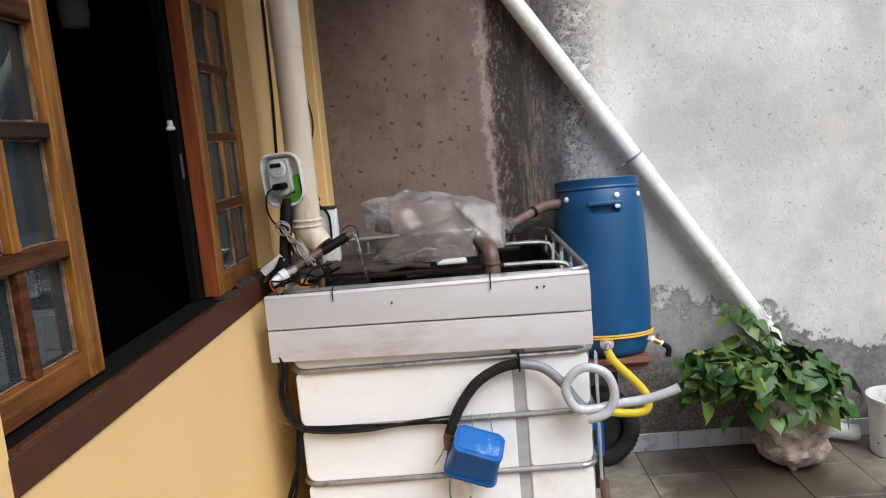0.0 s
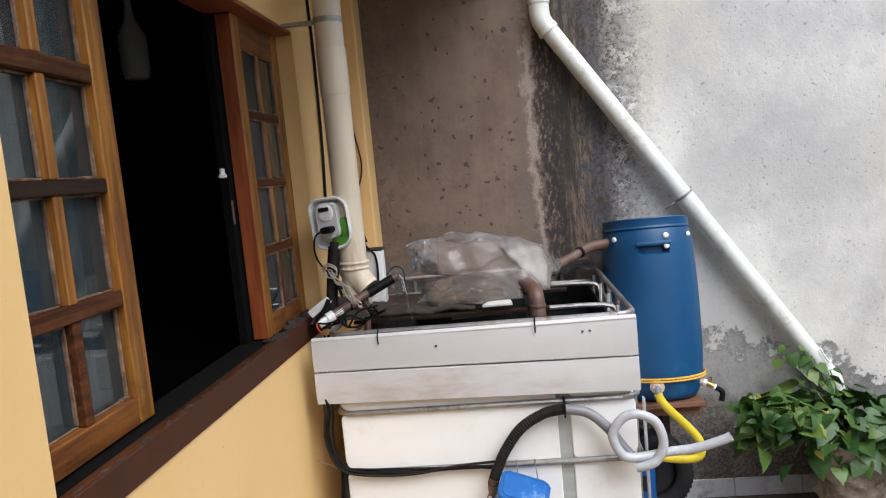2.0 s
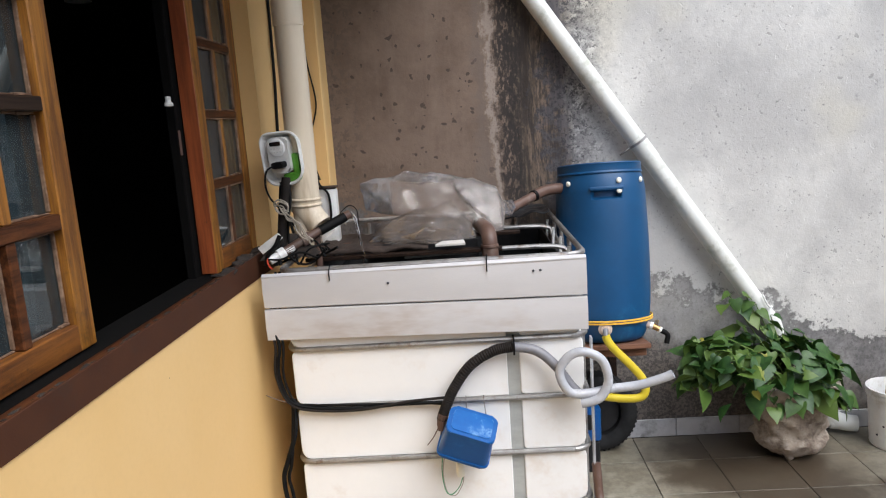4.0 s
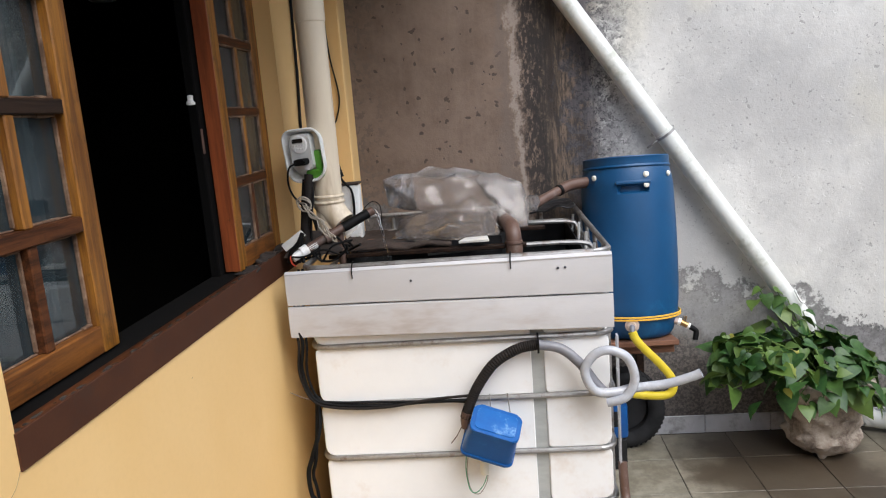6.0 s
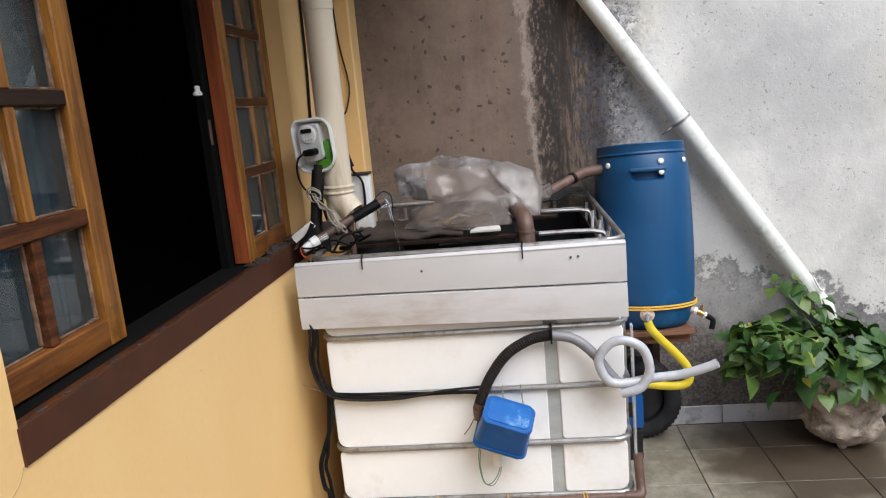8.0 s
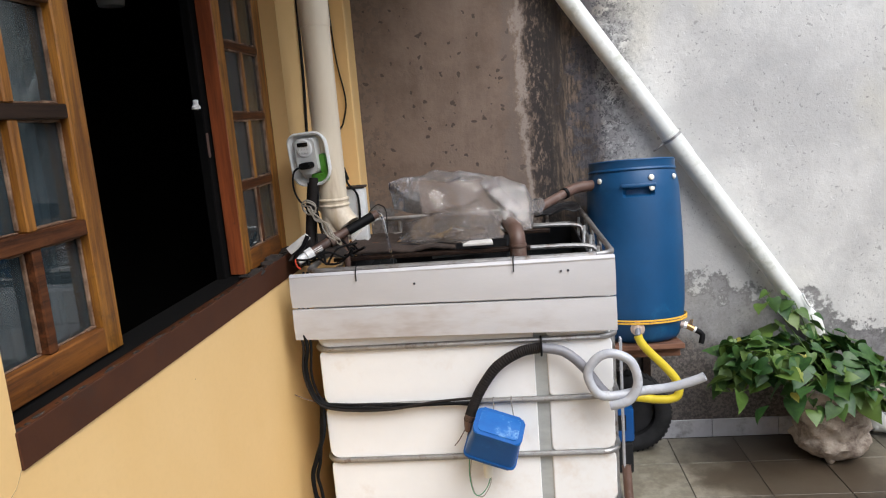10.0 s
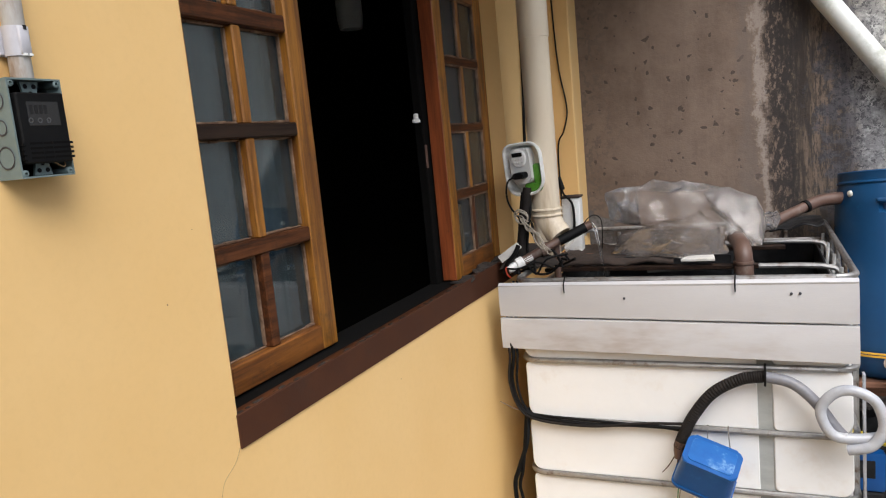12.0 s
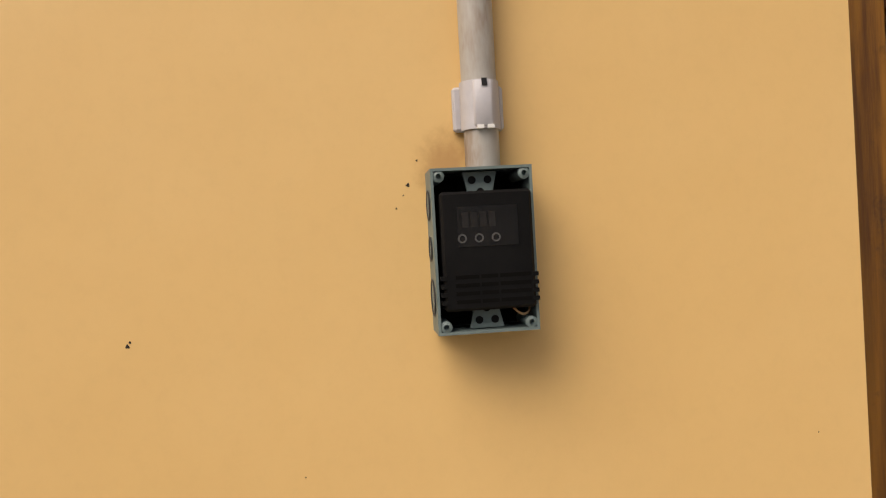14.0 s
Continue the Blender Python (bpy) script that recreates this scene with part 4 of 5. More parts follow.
# ---- downpipe on the house wall with the timer ----
PX, PY = 0.166, 2.55
down = thing("downpipe", (PX, PY, 1.3), "cream plastic downpipe ending in an elbow over the tank", "pipe")
part("pipe", lathe([(0.0, 0), (0.050, 0), (0.050, 1.24), (0, 1.24)], (PX, PY, 1.42), 32), "cream_pipe", down)
part("socket", lathe([(0.050, 0.0), (0.0525, 0.0), (0.053, 0.006), (0.053, 0.16), (0.051, 0.164), (0.050, 0.164)], (PX, PY, 2.03), 32, closed=True), "cream_pipe", down)
for z in (1.405, 1.425):
    part("ring", lathe([(0.050, 0.0), (0.0545, 0.001), (0.057, 0.006), (0.0545, 0.011), (0.050, 0.012)], (PX, PY, z), 32, closed=True), "cream_pipe", down)
part("elbow", tube([(PX, PY, 1.43), (PX, PY, 1.40), (PX + 0.016, PY - 0.006, 1.368), (PX + 0.046, PY - 0.016, 1.332)], (0.0535, 0.047), 24, 6, hollow=0.12), "cream_pipe", down)
part("bracket", lathe([(0.050, 0.0), (0.052, 0.0), (0.052, 0.02), (0.050, 0.02)], (PX, PY, 2.28), 28, closed=True), "galv", down)
part("standoff", box(0.0, 0.12, PY - 0.012, PY + 0.012, 2.284, 2.296), "galv", down)

timer = thing("timer_in_dish", (0.11, 2.485, 1.58), "white plug-in timer in a white plastic dish on the pipe", "timer")
turn_dish = pose(0.110, 2.492, 1.583, 3, -3, -12)
b = bmesh.new()
rings = []
for s, y in ((1.0, 0.0), (1.0, -0.006), (0.95, -0.008), (0.90, -0.002), (0.80, 0.030), (0.0, 0.034)):
    if s == 0.0:
        b.faces.new(rings[-1])
        continue
    ring = [b.verts.new((px * s, y, pz * s)) for px, _, pz in round_outline(-0.074, 0.074, -0.094, 0.094, 0.05, 0, 7, radii=(0.048, 0.055, 0.045, 0.038))]
    if rings:
        last = rings[-1]
        for j in range(len(ring)):
            b.faces.new((last[j], last[(j + 1) % len(ring)], ring[(j + 1) % len(ring)], ring[j]))
    rings.append(ring)
outer = [b.verts.new((v.co.x * 0.86, 0.040, v.co.z * 0.86)) for v in rings[0]]
for j in range(len(outer)):
    b.faces.new((rings[0][j], rings[0][(j + 1) % len(outer)], outer[(j + 1) % len(outer)], outer[j]))
b.faces.new(outer)
part("dish", placed(b, turn_dish), "white_plastic", timer)
unit = part("timer_unit", placed(slab(round_outline(-0.042, 0.036, -0.050, 0.074, 0.018, -0.016, 5), (0, 0.045, 0), bevel=0.005), turn_dish), "device", timer)
b = lathe([(0.0, 0), (0.030, 0), (0.032, 0.003), (0.028, 0.006), (0.0, 0.0065)], (0, 0, 0), 28)
part("dial_ring", placed(b, turn_dish @ pose(-0.005, -0.014, 0.040, 90, 0, 0)), "white_plastic", unit)
part("display", placed(slab(round_outline(-0.026, 0.013, 0.046, 0.060, 0.002, -0.0235, 2), (0, 0.005, 0)), turn_dish), "screen", unit, "small dark display")
for i in range(2):
    for j in range(4):
        bb = lathe([(0.0, 0), (0.0035, 0), (0.003, 0.002), (0.0, 0.0025)], (0, 0, 0), 10)
        part("key", placed(bb, turn_dish @ pose(-0.022 + 0.0105 * j, -0.0205, 0.037 - 0.012 * i, 90, 0, 0)), "device", unit)
part("plug", placed(slab(round_outline(-0.022, 0.024, -0.030, -0.008, 0.009, -0.050, 4), (0, 0.036, 0), bevel=0.003), turn_dish), "black", timer, "black power plug")
part("green_piece", placed(slab(round_outline(0.034, 0.058, -0.080, 0.014, 0.010, 0.002, 4), (0, 0.030, 0), bevel=0.003), turn_dish), "lime", timer, "bright green plastic bottle piece")
part("green_piece", placed(slab(round_outline(-0.006, 0.056, -0.084, -0.052, 0.010, 0.0, 4), (0, 0.026, 0), bevel=0.003), turn_dish), "lime", timer, "bright green plastic bottle piece")
part("cord", tube([(0.092, 2.447, 1.562), (0.066, 2.440, 1.545), (0.056, 2.444, 1.50), (0.064, 2.452, 1.455), (0.095, 2.456, 1.41), (0.135, 2.448, 1.36), (0.15, 2.44, 1.33)], 0.0034, 8, 7), "black", timer, "thin black cord from the plug")
for k, pts in enumerate((
    [(0.098, 2.50, 1.50), (0.092, 2.485, 1.44), (0.086, 2.47, 1.37), (0.080, 2.45, 1.29), (0.085, 2.42, 1.22)],
    [(0.112, 2.50, 1.50), (0.108, 2.48, 1.44), (0.104, 2.465, 1.37), (0.094, 2.45, 1.29), (0.07, 2.42, 1.22)],
    [(0.126, 2.495, 1.49), (0.128, 2.48, 1.44), (0.118, 2.465, 1.37), (0.112, 2.46, 1.30), (0.13, 2.44, 1.24)],
)):
    solid("hanging_cable", tube(pts, 0.007 - 0.0012 * k, 8, 6), "black", pts[0], "black cable hanging under the timer", "cable", group="cables under the timer")
for k in range(5):
    rnd = random.Random(40 + k)
    pts = [(0.085 + 0.01 * k, 2.452, 1.425 - 0.006 * k)]
    for j in range(1, 6):
        pts.append((0.09 + 0.022 * j + rnd.uniform(-0.012, 0.012), 2.445 - 0.006 * j, 1.432 - 0.026 * j + rnd.uniform(-0.014, 0.016)))
    solid("tied_wire", tube(pts, 0.0026, 6, 6), "pale_wire", pts[0], "pale wire wound round the pipe elbow", "wire", group="wires round the elbow")
b = tube([(0.092, 2.45, 1.40), (0.078, 2.444, 1.428), (0.098, 2.44, 1.445), (0.125, 2.441, 1.43), (0.122, 2.445, 1.402), (0.098, 2.446, 1.395), (0.082, 2.441, 1.416), (0.10, 2.437, 1.438), (0.128, 2.438, 1.42), (0.118, 2.44, 1.396)], 0.0028, 6, 6)
solid("wire_coil", b, "pale_wire", (0.1, 2.44, 1.42), "small coil of pale wire under the timer", "wire")
solid("drop_cable", tube([(0.008, 2.90, 2.65), (0.008, 2.93, 2.3), (0.010, 2.90, 1.9), (0.008, 2.86, 1.6), (0.03, 2.80, 1.38), (0.08, 2.7, 1.25)], 0.006, 8, 8), "black", (0.01, 2.9, 2.0), "black cable running down the house wall", "cable")
solid("pilaster_wire", tube([(0.030, 3.355, 2.65), (0.034, 3.355, 2.35), (0.040, 3.355, 2.12), (0.050, 3.352, 1.97), (0.074, 3.352, 1.80), (0.052, 3.353, 1.70), (0.020, 3.354, 1.62), (0.02, 3.354, 1.3)], 0.0035, 7, 8), "black", (0.06, 3.355, 2.0), "thin slack wire down the yellow pilaster", "wire")

# ---- pipes and clutter over the tank ----
spout = thing("spout_pipe", (0.15, 2.5, 1.28), "brown pvc pipe with a white end pouring water into the tank", "pipe")
part("pipe", tube([(0.090, 2.43, 1.258), (0.19, 2.495, 1.309), (0.285, 2.55, 1.352), (0.318, 2.565, 1.366)], 0.016, 14, 5), "brown_pipe", spout)
part("white_end", tube([(0.080, 2.423, 1.253), (0.100, 2.436, 1.263)], 0.0205, 16, 1, hollow=0.25), "white_plastic", spout, "worn white pipe end")
part("collar", tube([(0.155, 2.472, 1.290), (0.180, 2.488, 1.302)], 0.0215, 14, 1), "brown_pipe", spout)
part("black_sleeve", tube([(0.215, 2.508, 1.319), (0.300, 2.557, 1.358)], 0.0178, 14, 1), "black", spout)
part("torn_card", slab([(0.235, 2.49, 1.30), (0.272, 2.50, 1.325), (0.266, 2.50, 1.312), (0.242, 2.49, 1.294)], (0, 0.004, 0.001)), "paper", spout)
part("water_jet", tube([(0.320, 2.565, 1.372), (0.335, 2.56, 1.352), (0.343, 2.555, 1.31), (0.353, 2.55, 1.25), (0.363, 2.545, 1.15), (0.369, 2.54, 1.052)], (0.0055, 0.003), 8, 8, ribs=0.22), "stream", spout, "thin falling stream of water")
part("drip_wire", tube([(0.305, 2.56, 1.375), (0.297, 2.55, 1.35), (0.304, 2.545, 1.328)], 0.002, 6, 5), "pale_wire", spout)
part("support", rod((0.20, 2.52, 1.07), (0.20, 2.52, 1.30), 0.012), "brown_pipe", spout)

cards = slab([(0.012, 2.42, 1.283), (0.082, 2.43, 1.330), (0.100, 2.425, 1.312), (0.030, 2.412, 1.262)], (0.002, 0.004, 0.003), bevel=0.001)
solid("paper_tag", cards, "paper", (0.05, 2.42, 1.28), "pale folded card tag lying on the cables", "card")
b = tube([(0.040, 2.405, 1.225), (0.052, 2.40, 1.262), (0.080, 2.40, 1.292), (0.096, 2.41, 1.325)], 0.008, 8, 5)
solid("dark_lead", b, "black", (0.05, 2.41, 1.25), "thick black lead by the window sill", "cable")
solid("red_wire", tube([(0.055, 2.40, 1.26), (0.048, 2.395, 1.242), (0.053, 2.395, 1.222), (0.062, 2.40, 1.212)], 0.003, 7, 5), "red_wire", (0.055, 2.4, 1.24), "short red wire end", "wire")
for k in range(7):
    rnd = random.Random(70 + k)
    y0 = rnd.uniform(2.36, 2.62)
    pts = [(rnd.uniform(0.02, 0.08), y0, rnd.uniform(1.215, 1.25))]
    for j in range(1, 5):
        pts.append((pts[0][0] + 0.05 * j + rnd.uniform(-0.02, 0.02), y0 + rnd.uniform(-0.04, 0.04), rnd.uniform(1.215, 1.30)))
    solid("loose_cable", tube(pts, rnd.uniform(0.003, 0.0055), 7, 6), "black", pts[0], "black cable tangled at the corner of the tank", "cable", group="tangled cables")
b = bmesh.new()
rnd = random.Random(9)
for k in range(26):
    s = rnd.uniform(0.006, 0.018)
    x, y = rnd.uniform(-0.05, -0.012), rnd.uniform(2.16, 2.60)
    z = 1.248 + (x + 0.004) * 0.15
    box(x - s, x + s, y - s * 1.6, y + s * 1.6, z, z + s * rnd.uniform(0.4, 0.9), s * 0.25, bm=b, turn=pose(0, 0, 0, rnd.uniform(-20, 20), rnd.uniform(-20, 20), rnd.uniform(0, 180)))
solid("corner_litter", b, "debris", (0.0, 2.3, 1.25), "dark rags and dirt heaped on the sill corner", "litter", "stuff")
jug = thing("white_jug", (0.185, 2.86, 1.22), "small dirty white plastic container beside the pipe", "container")
part("body", box(0.150, 0.222, 2.83, 2.89, 1.222, 1.438, 0.008, 2), "white_plastic", jug)
part("lid", box(0.147, 0.225, 2.827, 2.893, 1.438, 1.447, 0.003), "fibre", jug, "dirt-covered top")
part("cord", tube([(0.155, 2.82, 1.50), (0.165, 2.815, 1.46), (0.195, 2.82, 1.42), (0.20, 2.822, 1.36), (0.196, 2.823, 1.30)], 0.0045, 8, 6), "black", jug)
part("plug", tube([(0.148, 2.82, 1.525), (0.155, 2.818, 1.50), (0.163, 2.816, 1.475)], 0.010, 10, 3), "black", jug)
part("foot_board", box(0.135, 0.32, 2.80, 2.92, 1.204, 1.221, 0.002), "tan_plank", jug)
solid("thin_loop_wire", tube([(0.225, 2.86, 1.33), (0.245, 2.855, 1.352), (0.27, 2.855, 1.365), (0.295, 2.855, 1.35), (0.30, 2.855, 1.31), (0.295, 2.855, 1.23)], 0.002, 6, 6), "black", (0.25, 2.86, 1.34), "thin black wire looping from the container", "wire")

# matting and board under the bag
b = bmesh.new()
n1, n2 = 44, 18
gridv = [[b.verts.new((0.17 + 0.42 * i / n1, 2.58 + 0.40 * j / n2, 1.228 + 0.018 * noise.noise((i * 0.10, j * 0.16, 2)) + 0.006 * noise.noise((i * 0.5, j * 0.6, 8)))) for j in range(n2 + 1)] for i in range(n1 + 1)]
for i in range(n1):
    for j in range(n2):
        b.faces.new((gridv[i][j], gridv[i + 1][j], gridv[i + 1][j + 1], gridv[i][j + 1]))
mat_ob = solid("torn_matting", b, "fibre", (0.38, 2.75, 1.21), "torn brown matting lying across the tank rods", "mat", smooth=60)
mat_ob.modifiers.new("thick", "SOLIDIFY").thickness = 0.012
solid("grey_plate", box(0.36, 0.775, 2.635, 2.641, 1.10, 1.235, 0.002), "liner", (0.57, 2.64, 1.15), "black plate standing across the tank", "plate")
solid("foam_piece", slab([(0.618, 2.545, 1.228), (0.728, 2.548, 1.228), (0.722, 2.60, 1.232), (0.640, 2.60, 1.230)], (0, 0, 0.010), bevel=0.002), "paper", (0.67, 2.57, 1.23), "flat piece of white foam on the rods", "board")
for k, (y, x0, x1) in enumerate(((2.575, 0.14, 0.86), (2.93, 0.14, 0.95))):
    solid("cross_lath", box(x0, x1, y - 0.018, y + 0.018, 1.198, 1.212, 0.002), "wood_dark", (x0, y, 1.20), "wooden lath laid across the tank", "lath", group="laths across the tank")

# the crumpled bag
def film_fold(points, seed):
    """Taut film over the points given: flat facets with sharp creases, lightly dented."""
    b = bmesh.new()
    for q in points:
        b.verts.new(q)
    out = bmesh.ops.convex_hull(b, input=b.verts[:])
    loose = [v for v in b.verts if not v.link_faces]
    bmesh.ops.delete(b, geom=loose, context="VERTS")
    bmesh.ops.triangulate(b, faces=b.faces[:])
    for _ in range(4):
        bmesh.ops.subdivide_edges(b, edges=[e for e in b.edges if e.calc_length() > 0.022], cuts=1, use_grid_fill=True)
        bmesh.ops.triangulate(b, faces=b.faces[:])
    b.normal_update()
    c = sum((v.co for v in b.verts), Vector()) / len(b.verts)
    moves = []
    for v in b.verts:
        q = v.co * 8 + Vector((seed, 0, 0))
        ridge = 1.4 * abs(noise.noise(q)) + 0.5 * abs(noise.noise(q * 2.3))
        moves.append(v.co + (c - v.co).normalized() * (0.022 * ridge - 0.003))
    for v, to in zip(b.verts, moves):
        v.co = to
        v.co.z = max(v.co.z, 1.232)
    return b


bag = thing("plastic_bag", (0.6, 2.83, 1.23), "large crumpled clear plastic bag draped over the pipes", "bag")
part("main_fold", film_fold([(0.325, 2.80, 1.455), (0.335, 2.84, 1.345), (0.40, 2.80, 1.330), (0.42, 3.02, 1.30), (0.545, 2.86, 1.492), (0.44, 2.85, 1.482), (0.70, 2.92, 1.455), (0.80, 2.92, 1.415), (0.88, 2.88, 1.34), (0.85, 2.78, 1.235), (0.62, 2.72, 1.34), (0.48, 2.74, 1.345), (0.82, 3.02, 1.235), (0.42, 2.98, 1.44), (0.70, 3.02, 1.42)], 3.1), "film", bag, smooth=24)
part("front_fold", film_fold([(0.355, 2.70, 1.235), (0.40, 2.67, 1.31), (0.55, 2.67, 1.345), (0.68, 2.65, 1.375), (0.705, 2.63, 1.34), (0.775, 2.60, 1.24), (0.74, 2.76, 1.31), (0.45, 2.63, 1.232), (0.62, 2.59, 1.232), (0.45, 2.82, 1.31), (0.68, 2.82, 1.37)], 7.7), "film", bag, smooth=24)
part("end_fold", film_fold([(0.68, 2.80, 1.435), (0.77, 2.84, 1.448), (0.86, 2.82, 1.41), (0.893, 2.8, 1.34), (0.88, 2.71, 1.24), (0.79, 2.71, 1.24), (0.75, 2.74, 1.36), (0.86, 2.94, 1.30), (0.74, 2.94, 1.41)], 5.2), "film", bag, smooth=24)
part("knot", film_fold([(0.85, 2.90, 1.33), (0.93, 2.98, 1.335), (0.945, 3.0, 1.30), (0.92, 2.96, 1.262), (0.86, 2.88, 1.27), (0.90, 2.93, 1.345)], 1.4), "film", bag, smooth=24)
# dark crumpled filler, added to darken the corner under the timer
rag = film_fold([(0.015, 2.40, 1.24), (0.03, 2.46, 1.31), (0.10, 2.47, 1.335), (0.165, 2.50, 1.30), (0.22, 2.56, 1.25), (0.12, 2.62, 1.28), (0.05, 2.60, 1.30), (0.20, 2.46, 1.235)], 9.3)
solid("dark_heap", rag, "debris", (0.1, 2.5, 1.235), "crumpled dark heap added to darken the corner of the tank", "rag", smooth=50)
hose_pts = [(0.118, 2.498, 1.515), (0.112, 2.486, 1.46), (0.098, 2.474, 1.38), (0.090, 2.462, 1.30), (0.088, 2.45, 1.232)]
solid("drop_hose", tube(hose_pts, 0.017, 12, 6), "corrugated", hose_pts[0], "thick dark hose hanging under the timer", "hose")
for k in range(5):
    part("print_bar", box(0.56 + 0.011 * k, 0.568 + 0.011 * k, 2.768, 2.770, 1.437 + 0.004 * k, 1.443 + 0.004 * k, turn=pose(0, 0, 0, -40, 0, 0)), "ink", bag)

# return pipe out of the bag and the elbow going down
ret = thing("return_pipe", (0.815, 2.56, 1.2), "brown pvc elbow pipe dipping into the tank", "pipe")
part("elbow", tube([(0.785, 2.82, 1.262), (0.803, 2.66, 1.268), (0.811, 2.60, 1.264), (0.815, 2.566, 1.242), (0.815, 2.560, 1.205)], 0.0285, 18, 7), "brown_pipe", ret)
part("socket_ring", lathe([(0.027, 0.0), (0.0315, 0.0), (0.0325, 0.004), (0.0315, 0.010), (0.027, 0.010)], (0.815, 2.56, 1.215), 26, closed=True), "brown_pipe", ret)
part("drop", lathe([(0.0, 0.0), (0.0305, 0.0), (0.0305, 0.19), (0.0, 0.19)], (0.815, 2.56, 1.02), 26), "brown_pipe", ret)
feed = thing("feed_pipe", (1.0, 3.1, 1.3), "brown pvc pipe from the bag to the drum", "pipe")
part("pipe", tube([(0.86, 2.96, 1.262), (0.93, 3.02, 1.293), (1.02, 3.10, 1.325), (1.055, 3.13, 1.336)], 0.0195, 16, 4), "brown_pipe", feed)
part("socket", tube([(1.03, 3.108, 1.328), (1.085, 3.155, 1.343), (1.165, 3.20, 1.345)], 0.0235, 16, 5), "brown_pipe", feed)
part("clamp", tube([(1.026, 3.105, 1.327), (1.036, 3.113, 1.330)], 0.0245, 16, 1), "black", feed)
b = bmesh.new()
gv = [[b.verts.new((0.90 + 0.20 * i / 20, 3.16 + 0.24 * j / 16, 1.230 + 0.014 * noise.noise((i * 0.2, j * 0.3, 6)) + 0.02 * i / 20)) for j in range(17)] for i in range(21)]
for i in range(20):
    for j in range(16):
        b.faces.new((gv[i][j], gv[i + 1][j], gv[i + 1][j + 1], gv[i][j + 1]))
sheet_ob = solid("dark_sheet", b, "liner", (1.0, 3.28, 1.22), "crumpled black plastic sheet on the back corner", "sheet", smooth=60)
sheet_ob.modifiers.new("thick", "SOLIDIFY").thickness = 0.004
for k in range(1):
    solid("dry_stalk", tube([(0.91 + 0.01 * k, 2.99, 1.30), (0.925 + 0.012 * k, 3.0, 1.36), (0.942 + 0.016 * k, 3.0, 1.405)], 0.0014, 5, 4), "fibre", (0.91, 2.99, 1.3), "thin dry stalk sticking out behind the bag", "stalk", group="dry stalks")

# ---- blue drum on its stand ----
BX, BY = 1.346, 3.262
drum = thing("blue_drum", (BX, BY, 0.622), "tall blue plastic drum on a wooden stand beside the tank", "drum")
prof = [(0.0, 0.0), (0.146, 0.0), (0.160, 0.006), (0.172, 0.025), (0.184, 0.065), (0.193, 0.105), (0.199, 0.16), (0.203, 0.24), (0.2046, 0.30), (0.2055, 0.38), (0.2057, 0.45), (0.205, 0.52), (0.203, 0.60), (0.2015, 0.645), (0.2013, 0.650), (0.201, 0.660), (0.2005, 0.684), (0.2003, 0.690), (0.200, 0.695), (0.196, 0.725), (0.191, 0.748), (0.187, 0.762), (0.184, 0.772), (0.184, 0.795), (0.178, 0.80), (0.0, 0.80)]


def grip_pocket(a, z):
    off = abs((math.degrees(a) - 269 + 180) % 360 - 180)
    return -0.030 if off < 18.2 and 0.655 < z < 0.686 else 0.0


part("body", lathe(prof, (BX, BY, 0.622), 120, wobble=grip_pocket), "blue", drum)
part("rim", lathe([(0.180, 0.0), (0.1905, 0.0), (0.192, 0.004), (0.1905, 0.008), (0.1875, 0.012), (0.1875, 0.040), (0.189, 0.044), (0.1865, 0.049), (0.180, 0.049), (0.177, 0.040), (0.177, 0.03), (0.177, 0.004)], (BX, BY, 1.388), 56, closed=True), "blue", drum, "blue clamped rim")
part("lid", lathe([(0.0, 0.0), (0.176, 0.0), (0.1765, 0.006), (0.06, 0.010), (0.0, 0.010)], (BX, BY, 1.415), 48), "blue", drum)


def on_drum(angle, z, r=0.2045):
    """A place on the drum's side: x runs along the side, y into it; angle 0 faces the yard."""
    a = radians(angle)
    return pose(BX + r * math.sin(a), BY - r * math.cos(a), z, 0, 0, angle)


grip = part("handle", placed(box(-0.075, 0.072, -0.004, 0.03, 0.0, 0.016, 0.005, 2), on_drum(-1, 1.312, 0.198)), "blue", drum, "moulded grip")
for angle, z in ((14.5, 1.352), (14.5, 1.306), (-52, 1.350), (52, 1.352)):
    part("bolt", placed(lathe([(0.0, 0.0), (0.0125, 0.0), (0.0125, 0.003), (0.008, 0.007), (0.0, 0.008)], (0, 0, 0), 14), on_drum(angle, z, 0.199) @ pose(0, 0, 0, 90, 0, 0)), "bolt", drum, "white bolt cap")
part("strap", lathe([(0.2035, 0.0), (0.2075, 0.001), (0.2075, 0.007), (0.2035, 0.008)], (BX, BY, 0.724), 56, closed=True), "strap", drum, "yellow-orange strap round the drum")
part("strap", lathe([(0.203, 0.0), (0.207, 0.001), (0.207, 0.007), (0.203, 0.008)], (BX, BY, 0.713), 56, closed=True), "strap", drum, "yellow-orange strap round the drum")
fl = part("outlet_flange", placed(lathe([(0.0, 0.0), (0.030, 0.0), (0.030, 0.006), (0.018, 0.010), (0.016, 0.03), (0.0, 0.03)], (0, 0, 0), 22), on_drum(-12, 0.694, 0.192) @ pose(0, 0, 0, 90, 0, 0)), "tan_plastic", drum, "tan plastic outlet")
part("nozzle", tube([(1.303, 3.052, 0.694), (1.300, 3.036, 0.688), (1.298, 3.028, 0.672)], 0.012, 12, 4), "grey_pvc", fl)
tap = part("side_tap", rod((1.490, 3.190, 0.693), (1.530, 3.182, 0.680), 0.015), "tan_plastic", drum, "side tap with a black spout")
